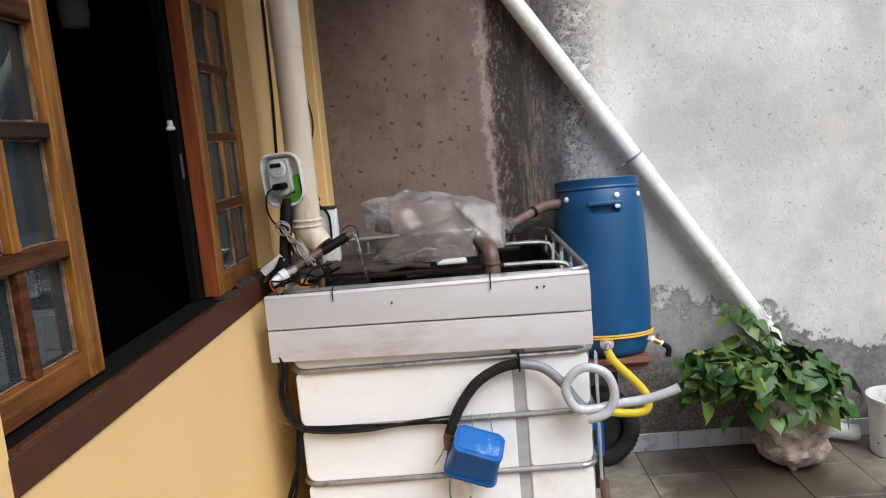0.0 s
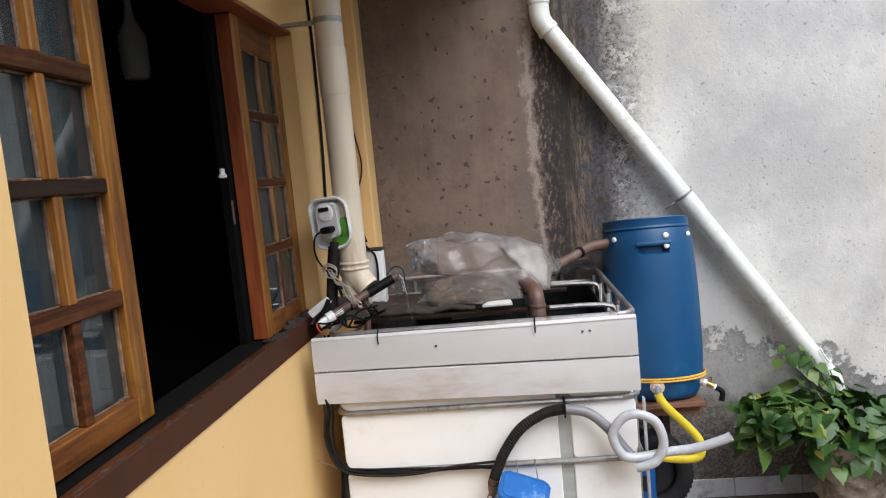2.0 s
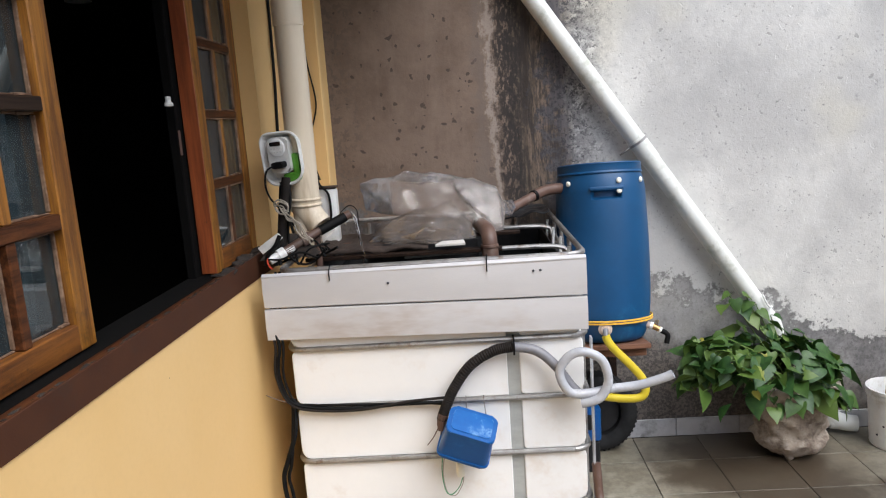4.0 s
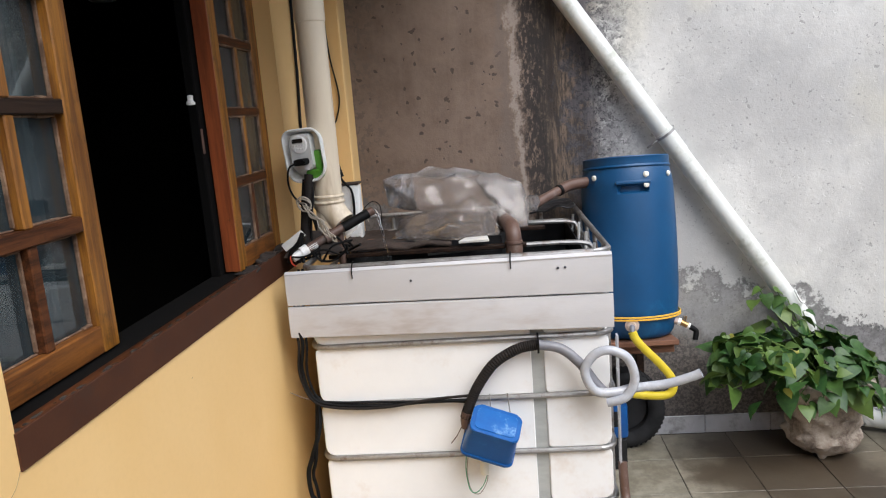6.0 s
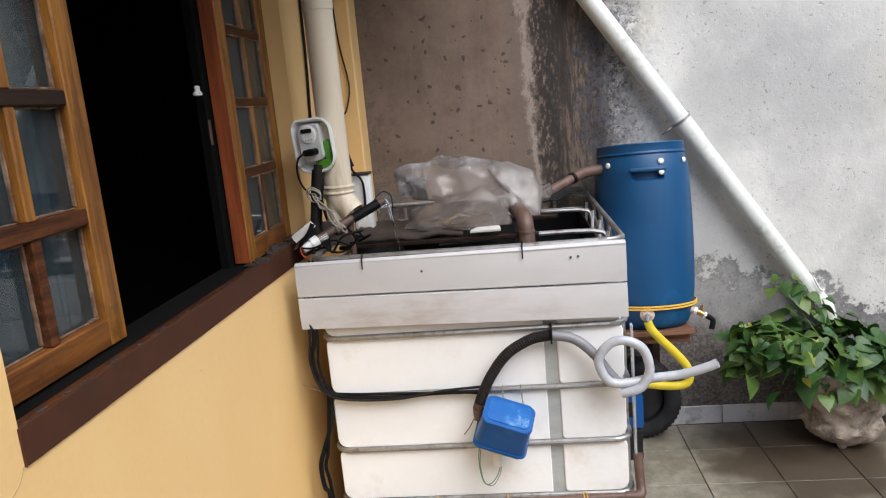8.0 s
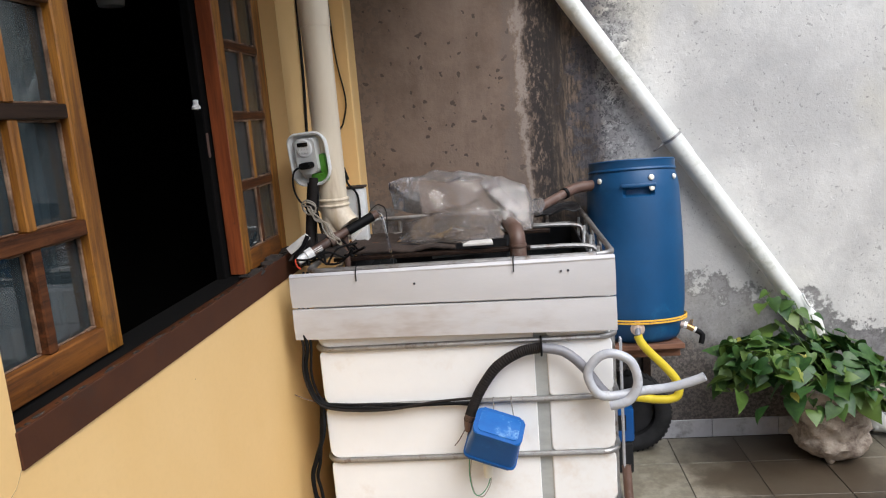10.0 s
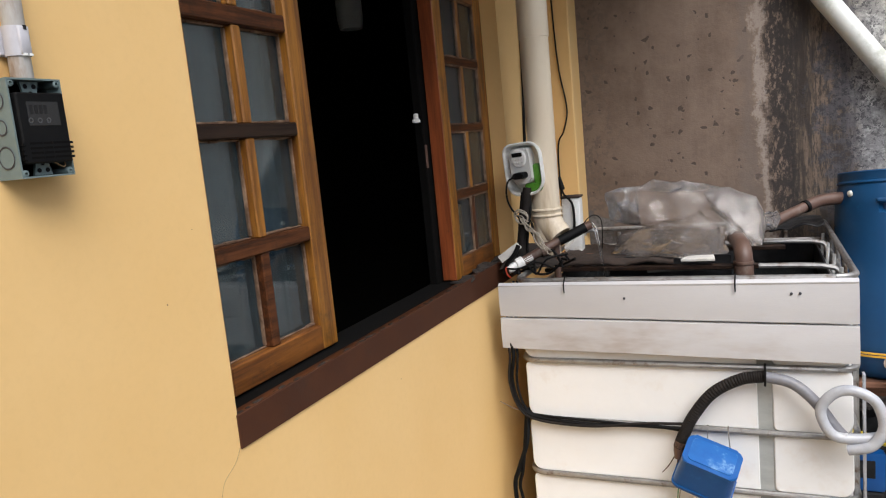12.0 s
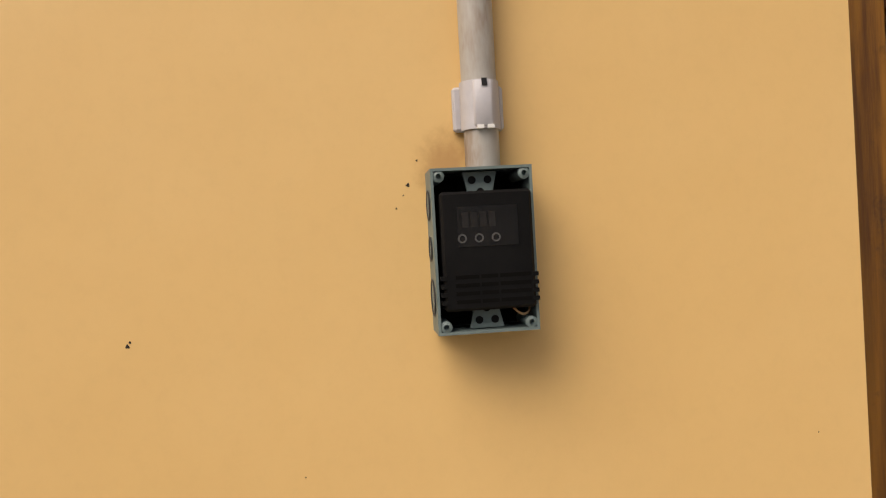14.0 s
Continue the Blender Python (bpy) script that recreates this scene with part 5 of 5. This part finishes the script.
part("white_nut", rod((1.524, 3.183, 0.682), (1.536, 3.180, 0.678), 0.017, 8), "white_plastic", tap)
part("ball_valve", rod((1.534, 3.181, 0.679), (1.566, 3.178, 0.660), 0.013), "brass", tap)
for dx in (0.0, 0.009):
    part("lever", box(1.546 + dx, 1.550 + dx, 3.172, 3.184, 0.672, 0.706, 0.001, turn=pose(0, 0, 0, 0, 14, 0)), "brass", tap)
part("white_nut", rod((1.562, 3.178, 0.662), (1.570, 3.178, 0.657), 0.015, 8), "white_plastic", tap)
part("spout", tube([(1.566, 3.178, 0.659), (1.590, 3.176, 0.645), (1.599, 3.175, 0.630), (1.592, 3.175, 0.596)], 0.012, 12, 5, hollow=0.2), "black", tap, "black elbow spout")
part("tank_link", rod((1.10, 3.19, 0.78), (1.165, 3.26, 0.78), 0.02), "tan_plastic", drum)
# it leans back on its sloping stand
drum.location, drum.rotation_euler, drum.scale = (1.338, 3.17, 0.655), (radians(-7.5), 0, 0), (0.985, 0.985, 0.962)

solid("yellow_hose", tube([(1.290, 2.945, 0.735), (1.302, 2.94, 0.705), (1.335, 2.94, 0.662), (1.388, 2.94, 0.604), (1.438, 2.94, 0.540), (1.452, 2.94, 0.490), (1.432, 2.94, 0.456), (1.365, 2.95, 0.448), (1.25, 2.98, 0.455), (1.16, 3.02, 0.46)], 0.0175, 14, 8), "yellow", (1.3, 2.95, 0.7), "bright yellow hose drooping from the drum outlet", "hose")

stand = thing("drum_stand", (1.32, 3.2, 0), "rough sloping wooden stand carrying the drum", "stand")
slope = pose(1.32, 3.17, 0.641, -7.5, 0, 0)
part("plank", placed(box(-0.19, 0.0, -0.185, 0.27, -0.012, 0.011, 0.003), slope), "tan_plank", stand)
part("plank", placed(box(0.004, 0.172, -0.18, 0.27, -0.012, 0.011, 0.003), slope), "tan_plank", stand)
part("bearer", placed(box(-0.19, 0.16, -0.14, -0.10, -0.05, -0.013, 0.003), slope), "tan_plank", stand)
part("bearer", placed(box(-0.19, 0.16, 0.20, 0.24, -0.05, -0.013, 0.003), slope), "tan_plank", stand)
for x, y, h in ((1.135, 3.04, 0.60), (1.135, 3.38, 0.56), (1.40, 3.494, 0.545)):
    part("leg", box(x, x + 0.04, y, y + 0.024, 0.0, h, 0.003), "wood_dark", stand)


def tyre(c, r, w, tilt):
    t = thing("tyre", (c[0], c[1], 0), "worn black rubber tyre under the drum stand", "tyre", group="tyres under the stand")
    prof = [(r * 0.60, -w * 0.32), (r * 0.66, -w * 0.42), (r * 0.80, -w * 0.5), (r * 0.83, -w * 0.49), (r * 0.92, -w * 0.46), (r * 0.985, -w * 0.36), (r, 0.0), (r * 0.985, w * 0.36), (r * 0.92, w * 0.46), (r * 0.80, w * 0.5), (r * 0.66, w * 0.42), (r * 0.60, w * 0.32)]
    m = pose(*c, 90 + tilt, 0, 0)
    part("casing", placed(lathe(prof, (0, 0, 0), 44, closed=True), m), "rubber", t)
    b = bmesh.new()
    for k in range(48):
        a = 360 * k / 48
        box(r * 0.985, r * 1.003, -0.006, 0.006, -w * 0.38, w * 0.38, bm=b)
        bmesh.ops.transform(b, matrix=pose(0, 0, 0, 0, 0, 7.5), verts=b.verts)
    part("tread", placed(b, m), "rubber", t)
    part("hub", placed(lathe([(0.0, -0.012), (r * 0.58, -0.012), (r * 0.60, 0.0), (r * 0.58, 0.012), (0.0, 0.012)], (0, 0, 0), 30), m), "liner", t, "dark inner hub")
    return t


tyre((1.318, 3.425, 0.196), 0.194, 0.13, -2)
can = thing("blue_canister", (1.27, 3.16, 0), "small bright blue plastic canister behind the tank corner", "canister")
part("body", box(1.175, 1.300, 3.17, 3.23, 0.150, 0.318, 0.014, 2), "bright_blue", can)
part("label_bar", box(1.20, 1.262, 3.1688, 3.175, 0.21, 0.285, 0.001), "liner", can)
part("cap", lathe([(0.0, 0.0), (0.018, 0.0), (0.018, 0.02), (0.0, 0.02)], (1.21, 3.20, 0.317), 16), "bright_blue", can)
part("foot_block", box(1.16, 1.29, 3.165, 3.235, 0.0, 0.149, 0.006), "rubber", can)

# ---- rainwater pipe on the yard wall ----
rain = thing("rainwater_pipe", (1.5, 3.45, 1.4), "long white pvc pipe slanting down the stained wall", "pipe")
SL0, SL1 = Vector((0.966, 3.462, 2.375)), Vector((2.132, 3.462, 0.675))
part("slanting_pipe", rod(SL0, SL1, 0.0425, 26), "white_pipe", rain)
way = (SL1 - SL0).normalized()
part("socket", rod(SL0 + way * (1.03), SL0 + way * (1.155), 0.0455, 26), "white_pipe", rain)
part("upright_pipe", rod((0.958, 3.462, 2.42), (0.958, 3.462, 4.15), 0.0425, 26), "white_pipe", rain)
part("bend", tube([(0.958, 3.462, 2.47), (0.958, 3.462, 2.42), (0.966, 3.462, 2.375), (0.995, 3.462, 2.328)], 0.047, 24, 6), "white_pipe", rain)
part("bend_ring", rod((0.985, 3.462, 2.342), (0.997, 3.462, 2.325), 0.0505, 24), "white_pipe", rain)
part("bend_ring", rod((0.958, 3.462, 2.455), (0.958, 3.462, 2.475), 0.0505, 24), "white_pipe", rain)
cp = SL0 + way * 1.045
cl = part("clamp", rod(cp - way * 0.006, cp + way * 0.006, 0.0485, 26), "galv", rain, "wire clamp fixing the pipe to the wall")
side_way = Vector((way.z, 0, -way.x))
part("clamp_tail", tube([cp + side_way * 0.04 + Vector((0, -0.012, 0)), cp + side_way * 0.075 + Vector((0, -0.015, 0)), cp + side_way * 0.10], 0.005, 6, 4), "galv", cl)
part("clamp_tail", rod(cp - side_way * 0.035 + Vector((0, 0.01, 0)), cp - side_way * 0.06 + Vector((0, 0.05, 0)), 0.005, 6), "galv", cl)
part("lower_bend", tube([SL1 - way * 0.02, SL1 + way * 0.04, (2.205, 3.462, 0.56), (2.205, 3.462, 0.40), (2.205, 3.462, 0.0)], 0.0415, 22, 5), "white_pipe", rain)
part("rag", tube([(2.13, 3.42, 0.745), (2.15, 3.415, 0.70), (2.165, 3.415, 0.682), (2.176, 3.42, 0.686)], 0.005, 8, 4), "white_plastic", rain, "torn white strip round the pipe")

# ---- planter ----
PCX, PCY = 2.212, 3.295
plant = thing("potted_plant", (PCX, PCY, 0), "leafy green trailing plant in a whitewashed cement pot", "plant")


def pot_wobble(a, z):
    return 0.006 * noise.noise((math.cos(a) * 2.2, math.sin(a) * 2.2, z * 14)) + 0.011 * math.sin(7 * a + 4 * math.sin(z * 30)) * math.sin(z * 24) * (1 if 0.06 < z < 0.32 else 0.3) + 0.013 * noise.noise((math.cos(a) * 6, math.sin(a) * 6, z * 30)) + 0.005 * noise.noise((math.cos(a) * 12, math.sin(a) * 12, z * 60))


pot_prof = [(0.0, 0.018), (0.105, 0.018), (0.125, 0.030), (0.150, 0.055), (0.164, 0.080), (0.168, 0.098), (0.158, 0.112), (0.150, 0.122)]
for k in range(9):
    pot_prof.append((0.150 + 0.005 * k + 0.004 * math.sin(k * 2.1), 0.132 + 0.022 * k))
pot_prof += [(0.199, 0.335), (0.212, 0.345), (0.214, 0.368), (0.206, 0.374), (0.190, 0.374), (0.184, 0.345), (0.0, 0.340)]
pot = part("pot", lathe(pot_prof, (PCX, PCY, 0), 64, wobble=pot_wobble), "plaster_pot", plant, "whitewashed cement pot with worn relief", smooth=60)
for a in (65, 155, 248, 335):
    part("pot_foot", lathe([(0.0, 0.0), (0.012, 0.0), (0.02, 0.01), (0.026, 0.03), (0.0, 0.04)], (PCX + 0.10 * math.cos(radians(a)), PCY + 0.10 * math.sin(radians(a)), 0), 12), "plaster_pot", pot)
part("soil", lathe([(0.0, 0.0), (0.180, 0.0), (0.182, 0.012), (0.10, 0.02), (0.0, 0.024)], (PCX, PCY, 0.342), 30), "soil", plant)


def heart(length, fold, droop):
    """A heart-shaped leaf lying along +x from its stalk, folded along the midrib."""
    b = bmesh.new()
    half = [(0.0, 0.02), (-0.10, 0.16), (-0.14, 0.30), (-0.08, 0.42), (0.10, 0.47), (0.34, 0.42), (0.60, 0.28), (0.82, 0.12), (1.0, 0.0)]
    mid = [b.verts.new((length * u, 0, -droop * length * u * u)) for u in (0.0, 0.25, 0.5, 0.75, 1.0)]
    for s in (1, -1):
        edge = [b.verts.new((length * x, s * length * y, length * (fold * y - droop * max(x, 0) ** 2 + 0.03 * math.sin(9 * x)))) for x, y in half[:-1]]
        fan = [(mid[0], edge[0], edge[1]), (mid[0], edge[1], edge[2]), (mid[0], edge[2], edge[3]), (mid[0], edge[3], edge[4]), (mid[0], edge[4], mid[1]), (mid[1], edge[4], edge[5]), (mid[1], edge[5], mid[2]), (mid[2], edge[5], edge[6]), (mid[2], edge[6], mid[3]), (mid[3], edge[6], edge[7]), (mid[3], edge[7], mid[4])]
        for f in fan:
            b.faces.new(f if s == 1 else f[::-1])
    me = bpy.data.meshes.new("leaf")
    b.to_mesh(me)
    b.free()
    me.shade_smooth()
    me.materials.append(M["leaf"])
    return me


leaf_kinds = [heart(0.088, 0.30, 0.25), heart(0.105, 0.18, 0.35), heart(0.074, 0.42, 0.15), heart(0.096, -0.12, 0.45), heart(0.115, 0.22, 0.30)]
rnd = random.Random(21)
crown = part("stem", tube([(PCX, PCY, 0.35), (PCX - 0.02, PCY - 0.02, 0.44), (PCX - 0.05, PCY, 0.52)], 0.006, 7, 4), "stem", plant)
made = 0
while made < 285:
    a, h = rnd.uniform(0, 2 * math.pi), rnd.random()
    q = Vector((math.cos(a), math.sin(a), 0))
    reach = rnd.uniform(0.35, 1.0) ** 0.7
    px = PCX - 0.155 + 0.36 * q.x * reach
    py = PCY - 0.085 + 0.23 * q.y * reach
    top = 0.665 - 0.17 * reach ** 2 - 0.05 * q.x * reach
    pz = top - 0.19 * h ** 1.4 - (0.05 * reach if rnd.random() < 0.3 else 0)
    if py > BACK - 0.06 or pz < 0.315 or (px - PCX) ** 2 + (py - PCY) ** 2 < 0.2 ** 2 and pz < 0.37:
        continue
    ob = new("leaf", leaf_kinds[rnd.randrange(5)])
    ob.parent = plant
    yaw = math.degrees(math.atan2(q.y, q.x)) + rnd.uniform(-80, 80)
    pitch = rnd.uniform(-30, 40) + 45 * reach * rnd.random() ** 2
    s = rnd.uniform(0.50, 1.12)
    ob.matrix_basis = Matrix.Translation(Vector((px, py, pz)) - plant.location) @ pose(0, 0, 0, rnd.uniform(-45, 45), pitch, yaw) @ Matrix.Diagonal((s, s, s, 1))
    made += 1
    if made % 4 == 0:
        root = Vector((PCX + 0.10 * q.x, PCY + 0.10 * q.y, 0.355))
        tip = Vector((px, py, pz))
        part("stem", tube([root, root.lerp(tip, 0.5) + Vector((0, 0, 0.05)), tip], 0.0028, 5, 4), "stem", plant)
for sx, sz, lx in ((-0.10, 0.80, -0.02), (-0.02, 0.79, 0.05), (0.03, 0.74, 0.08), (0.10, 0.68, 0.14), (0.20, 0.60, 0.25)):
    tip = Vector((PCX + sx - 0.17, PCY + 0.06, sz - 0.02))
    part("stem", tube([(PCX + lx * 0.5, PCY, 0.36), (PCX + sx * 0.6 - 0.09, PCY + 0.03, (sz + 0.36) / 2), tip], 0.0026, 5, 5), "stem", plant)
    for k in range(3):
        ob = new("leaf", leaf_kinds[(k + 2) % 5])
        ob.parent = plant
        ob.matrix_basis = Matrix.Translation(tip - plant.location + Vector((rnd.uniform(-0.03, 0.03), rnd.uniform(-0.03, 0.0), -0.025 * k))) @ pose(0, 0, 0, rnd.uniform(-20, 20), rnd.uniform(5, 50), rnd.uniform(180, 380)) @ Matrix.Diagonal((0.7, 0.7, 0.7, 1))

# ---- bucket and loose fitting by the wall ----
KX, KY = 2.722, 3.31
bucket = thing("white_bucket", (KX, KY, 0), "white plastic bucket holding a cut dry stem", "bucket")
part("body", lathe([(0.0, 0.0), (0.106, 0.0), (0.111, 0.006), (0.124, 0.245), (0.131, 0.246), (0.133, 0.252), (0.131, 0.270), (0.135, 0.274), (0.135, 0.288), (0.130, 0.290), (0.126, 0.278), (0.120, 0.20), (0.0, 0.20)], (KX, KY, 0), 40), "white_plastic", bucket)
for k in range(10):
    a = radians(200 + 15 * k)
    part("hole", placed(lathe([(0.0, 0.0), (0.005, 0.0), (0.005, 0.002), (0.0, 0.002)], (0, 0, 0), 10), pose(KX + 0.1165 * math.cos(a), KY + 0.1165 * math.sin(a), 0.07 + 0.05 * (k % 2), 0, 0, 0) @ Matrix.Rotation(a, 4, "Z") @ pose(0, 0, 0, 0, 90, 0)), "ink", bucket)
part("soil", lathe([(0.0, 0.0), (0.119, 0.0), (0.07, 0.02), (0.0, 0.025)], (KX, KY, 0.205), 28), "soil", bucket)
part("dry_stem", tube([(KX - 0.06, KY - 0.03, 0.21), (KX - 0.055, KY - 0.03, 0.30), (KX - 0.048, KY - 0.03, 0.40), (KX - 0.02, KY - 0.03, 0.47), (KX + 0.03, KY - 0.03, 0.56)], (0.017, 0.010), 10, 5), "cane", bucket, "cut dry stem")
b = tube([(2.452, 3.465, 0.175), (2.472, 3.462, 0.125), (2.505, 3.457, 0.078), (2.55, 3.45, 0.058), (2.605, 3.44, 0.052)], 0.041, 20, 5, hollow=0.1)
solid("pipe_fitting", b, "white_pipe", (2.45, 3.38, 0), "loose white pvc bend lying by the wall", "pipe")

# ---- electrical box on the house wall ----
ebox = thing("electrical_box", (0.0, 0.676, 1.77), "open grey-green electrical box with a black module, on the wall", "electrical box")
EY0, EY1, EZ0, EZ1, EX = 0.636, 0.712, 1.708, 1.831, 0.042
bm = box(0.0, EX, EY0, EY1, EZ0, EZ1)
front = [f for f in bm.faces if f.calc_center_median().x > EX - 0.001]
bmesh.ops.inset_region(bm, faces=front, thickness=0.003)
grown = bmesh.ops.extrude_face_region(bm, geom=front)
bmesh.ops.delete(bm, geom=front, context="FACES_ONLY")
bmesh.ops.translate(bm, verts=[v for v in grown["geom"] if isinstance(v, bmesh.types.BMVert)], vec=(0.003 - EX, 0, 0))
case = part("case", bm, "box_green", ebox, smooth=0)
for z0, r in ((1.805, 0.011), (1.772, 0.009), (1.735, 0.0135)):
    b = lathe([(r, 0.0), (r + 0.001, 0.0005), (r, 0.001), (r - 0.001, 0.0005)], (0, 0, 0), 26, closed=True)
    part("knockout", placed(b, pose(0.021, EY0 - 0.0004, z0, 90, 0, 0)), "ink", case)
    b = lathe([(0.0, 0.0), (r - 0.001, 0.0), (r - 0.001, 0.0008), (0.0, 0.0008)], (0, 0, 0), 26)
    part("knockout_disc", placed(b, pose(0.021, EY0 + 0.0004, z0, 90, 0, 0)), "box_green", case)
for y in (EY0 + 0.006, EY1 - 0.006):
    for z in (EZ0 + 0.006, EZ1 - 0.006):
        b = lathe([(0.0, 0.0), (0.0045, 0.0), (0.0045, 0.038), (0.002, 0.039), (0.002, 0.034), (0.0, 0.034)], (0, 0, 0), 14)
        part("screw_post", placed(b, pose(0.003, y, z, 0, 90, 0)), "box_green", case)
for z0, z1, s in ((EZ1 - 0.003, EZ1 - 0.024, 1), (EZ0 + 0.003, EZ0 + 0.024, -1)):
    ym = (EY0 + EY1) / 2
    lug = part("lug", slab([(0.032, ym - 0.013, z0), (0.032, ym + 0.013, z0), (0.032, ym + 0.008, z1), (0.032, ym - 0.008, z1)], (-0.004, 0, 0)), "box_green", case)
    for dy, dz in ((-0.006, 0.006), (0.006, 0.006), (0.0, 0.015)):
        b = lathe([(0.0, 0.0), (0.003, 0.0), (0.003, 0.0006), (0.0, 0.0006)], (0, 0, 0), 12)
        part("hole", placed(b, pose(0.0322, ym + dy, z0 - s * dz, 0, 90, 0)), "black", lug)
# back plate whose black colour stands for the shade inside the case
part("inside", box(0.003, 0.006, EY0 + 0.003, EY1 - 0.003, EZ0 + 0.003, EZ1 - 0.003), "pitch", ebox, "inside of the box, coloured black for shade")
module = part("module", box(0.006, 0.047, EY0 + 0.0055, EY1 - 0.0025, 1.7255, 1.8130, 0.002), "black", ebox, "black electronic module")
part("display", box(0.0468, 0.0476, 0.6535, 0.6985, 1.772, 1.802, 0.0003), "screen", module, "dark glossy window of the module")
for k in range(3):
    b = lathe([(0.0022, 0.0), (0.0034, 0.0), (0.0034, 0.0004), (0.0022, 0.0004)], (0, 0, 0), 14, closed=True)
    part("led", placed(b, pose(0.0476, 0.6565 + 0.0125 * k, 1.7785, 0, 90, 0)), "led_ring", module)
for k in range(4):
    part("print_bar", box(0.0474, 0.0478, 0.657 + 0.0066 * k, 0.6618 + 0.0066 * k, 1.7865, 1.7975), "lcd_text", module)
for i in range(4):
    for y0, y1 in ((0.650, 0.6675), (0.6690, 0.6815), (0.6830, 0.7060)):
        # flat black bars give the slots their shade
        part("vent_slot", box(0.0465, 0.0473, y0, y1, 1.7310 + 0.0060 * i, 1.7338 + 0.0060 * i), "pitch", module)
    for y in (EY0 + 0.0055, EY1 - 0.0025):
        part("vent_rib", box(0.030, 0.0475, y - 0.0022, y + 0.0022, 1.7305 + 0.0060 * i, 1.7335 + 0.0060 * i), "black", module)
part("wire", tube([(0.03, 0.692, 1.727), (0.036, 0.700, 1.720), (0.034, 0.706, 1.722), (0.03, 0.707, 1.730)], 0.0009, 6, 5), "copper", ebox)
cond = thing("conduit_drop", (0.013, 0.680, 1.83), "weathered grey conduit running down to the electrical box", "conduit")
part("tube", rod((0.0155, 0.680, EZ1), (0.0155, 0.681, 2.60), 0.0135, 20), "conduit", cond)
part("collar", rod((0.0155, 0.680, 1.861), (0.0155, 0.680, 1.898), 0.0152, 20), "clip_grey", cond)
part("clip", slab([(0.0285, 0.6725, 1.863), (0.0325, 0.6740, 1.863), (0.0325, 0.6865, 1.863), (0.0285, 0.690, 1.863)], (0, 0, 0.034), bevel=0.0008), "clip_grey", cond, "pale grey snap clip")
part("clip_slot", box(0.0310, 0.0335, 0.6795, 0.6835, 1.8925, 1.898), "liner", cond)
for y in (0.677, 0.685):
    part("clip_tooth", box(0.0300, 0.0335, y - 0.0025, y + 0.0025, 1.8605, 1.8632), "white_plastic", cond)
part("clip_base", box(0.0, 0.008, 0.660, 0.7, 1.862, 1.897, 0.002), "clip_grey", cond)

for y, z, w in ((0.403, 1.711, 0.0016), (0.405, 1.714, 0.0010), (0.622, 1.823, 0.0015), (0.612, 1.805, 0.0007), (0.630, 1.842, 0.0008), (0.618, 1.815, 0.0006), (0.955, 1.60, 0.0006), (0.53, 1.60, 0.0006)):
    b = lathe([(0.0, 0.0), (w, 0.0), (w * 0.7, 0.0006), (0.0, 0.0008)], (0, 0, 0), 9, wobble=lambda a, h: 0.3 * w * math.sin(3 * a + y * 90))
    solid("dirt_speck", placed(b, pose(0.0, y, z, 0, 90, 0)), "debris", (0.0, y, z), "tiny brown dirt speck on the yellow wall", "mark", group="specks on the wall")

solid("wall_crack", tube([(0.0, 0.996, 1.196), (0.0, 0.978, 1.174), (0.0, 0.951, 1.159), (0.0, 0.939, 1.145), (0.0, 0.931, 1.12)], (0.0008, 0.0004), 5, 4), "cane", (0.0, 0.96, 1.16), "hairline crack in the paint below the window corner", "mark")

# ---- floor and skirting, piece by piece ----
floor = solid("floor", box(0.0, 4.6, -3.2, BACK, -0.08, -0.004), "grout", (0, 0, 0), "worn beige ceramic tile floor with dark joints", "floor", "structure", smooth=0)
TXW, TYW, GX, GY, J = 0.3213, 0.307, 1.512, 2.9355, 0.0022


def tile_mesh(w, d):
    b = box(0, w, 0, d, -0.010, 0.0, 0.0009)
    me = bpy.data.meshes.new("tile")
    b.to_mesh(me)
    b.free()
    me.materials.append(M["tile"])
    return me


tiles = {}
rnd = random.Random(5)
for i in range(-5, 10):
    for j in range(-20, 3):
        x0, y0 = GX + i * TXW + J, GY + j * TYW + J
        x1, y1 = x0 + TXW - 2 * J, y0 + TYW - 2 * J
        x0, x1, y0, y1 = max(x0, 0.002), min(x1, 4.598), max(y0, -3.198), min(y1, BACK - 0.013)
        if x1 - x0 < 0.03 or y1 - y0 < 0.03:
            continue
        key = (round(x1 - x0, 4), round(y1 - y0, 4))
        if key not in tiles:
            tiles[key] = tile_mesh(*key)
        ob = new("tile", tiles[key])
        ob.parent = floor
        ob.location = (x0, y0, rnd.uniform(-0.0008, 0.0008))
skirting = thing("baseboard", (2.9, BACK, 0), "low skirting of grey-white tiles along the yard wall", "skirting", "structure")
x = 1.737 - 0.3213 * 5
while x < 4.59:
    w = min(0.3213 - 0.003, 4.598 - x)
    z_top = 0.094
    b = box(x, x + w, BACK - 0.011, BACK - 0.001, 0.001, z_top, 0.0015)
    part("tile", b, "skirt", skirting, smooth=0)
    x += 0.3213
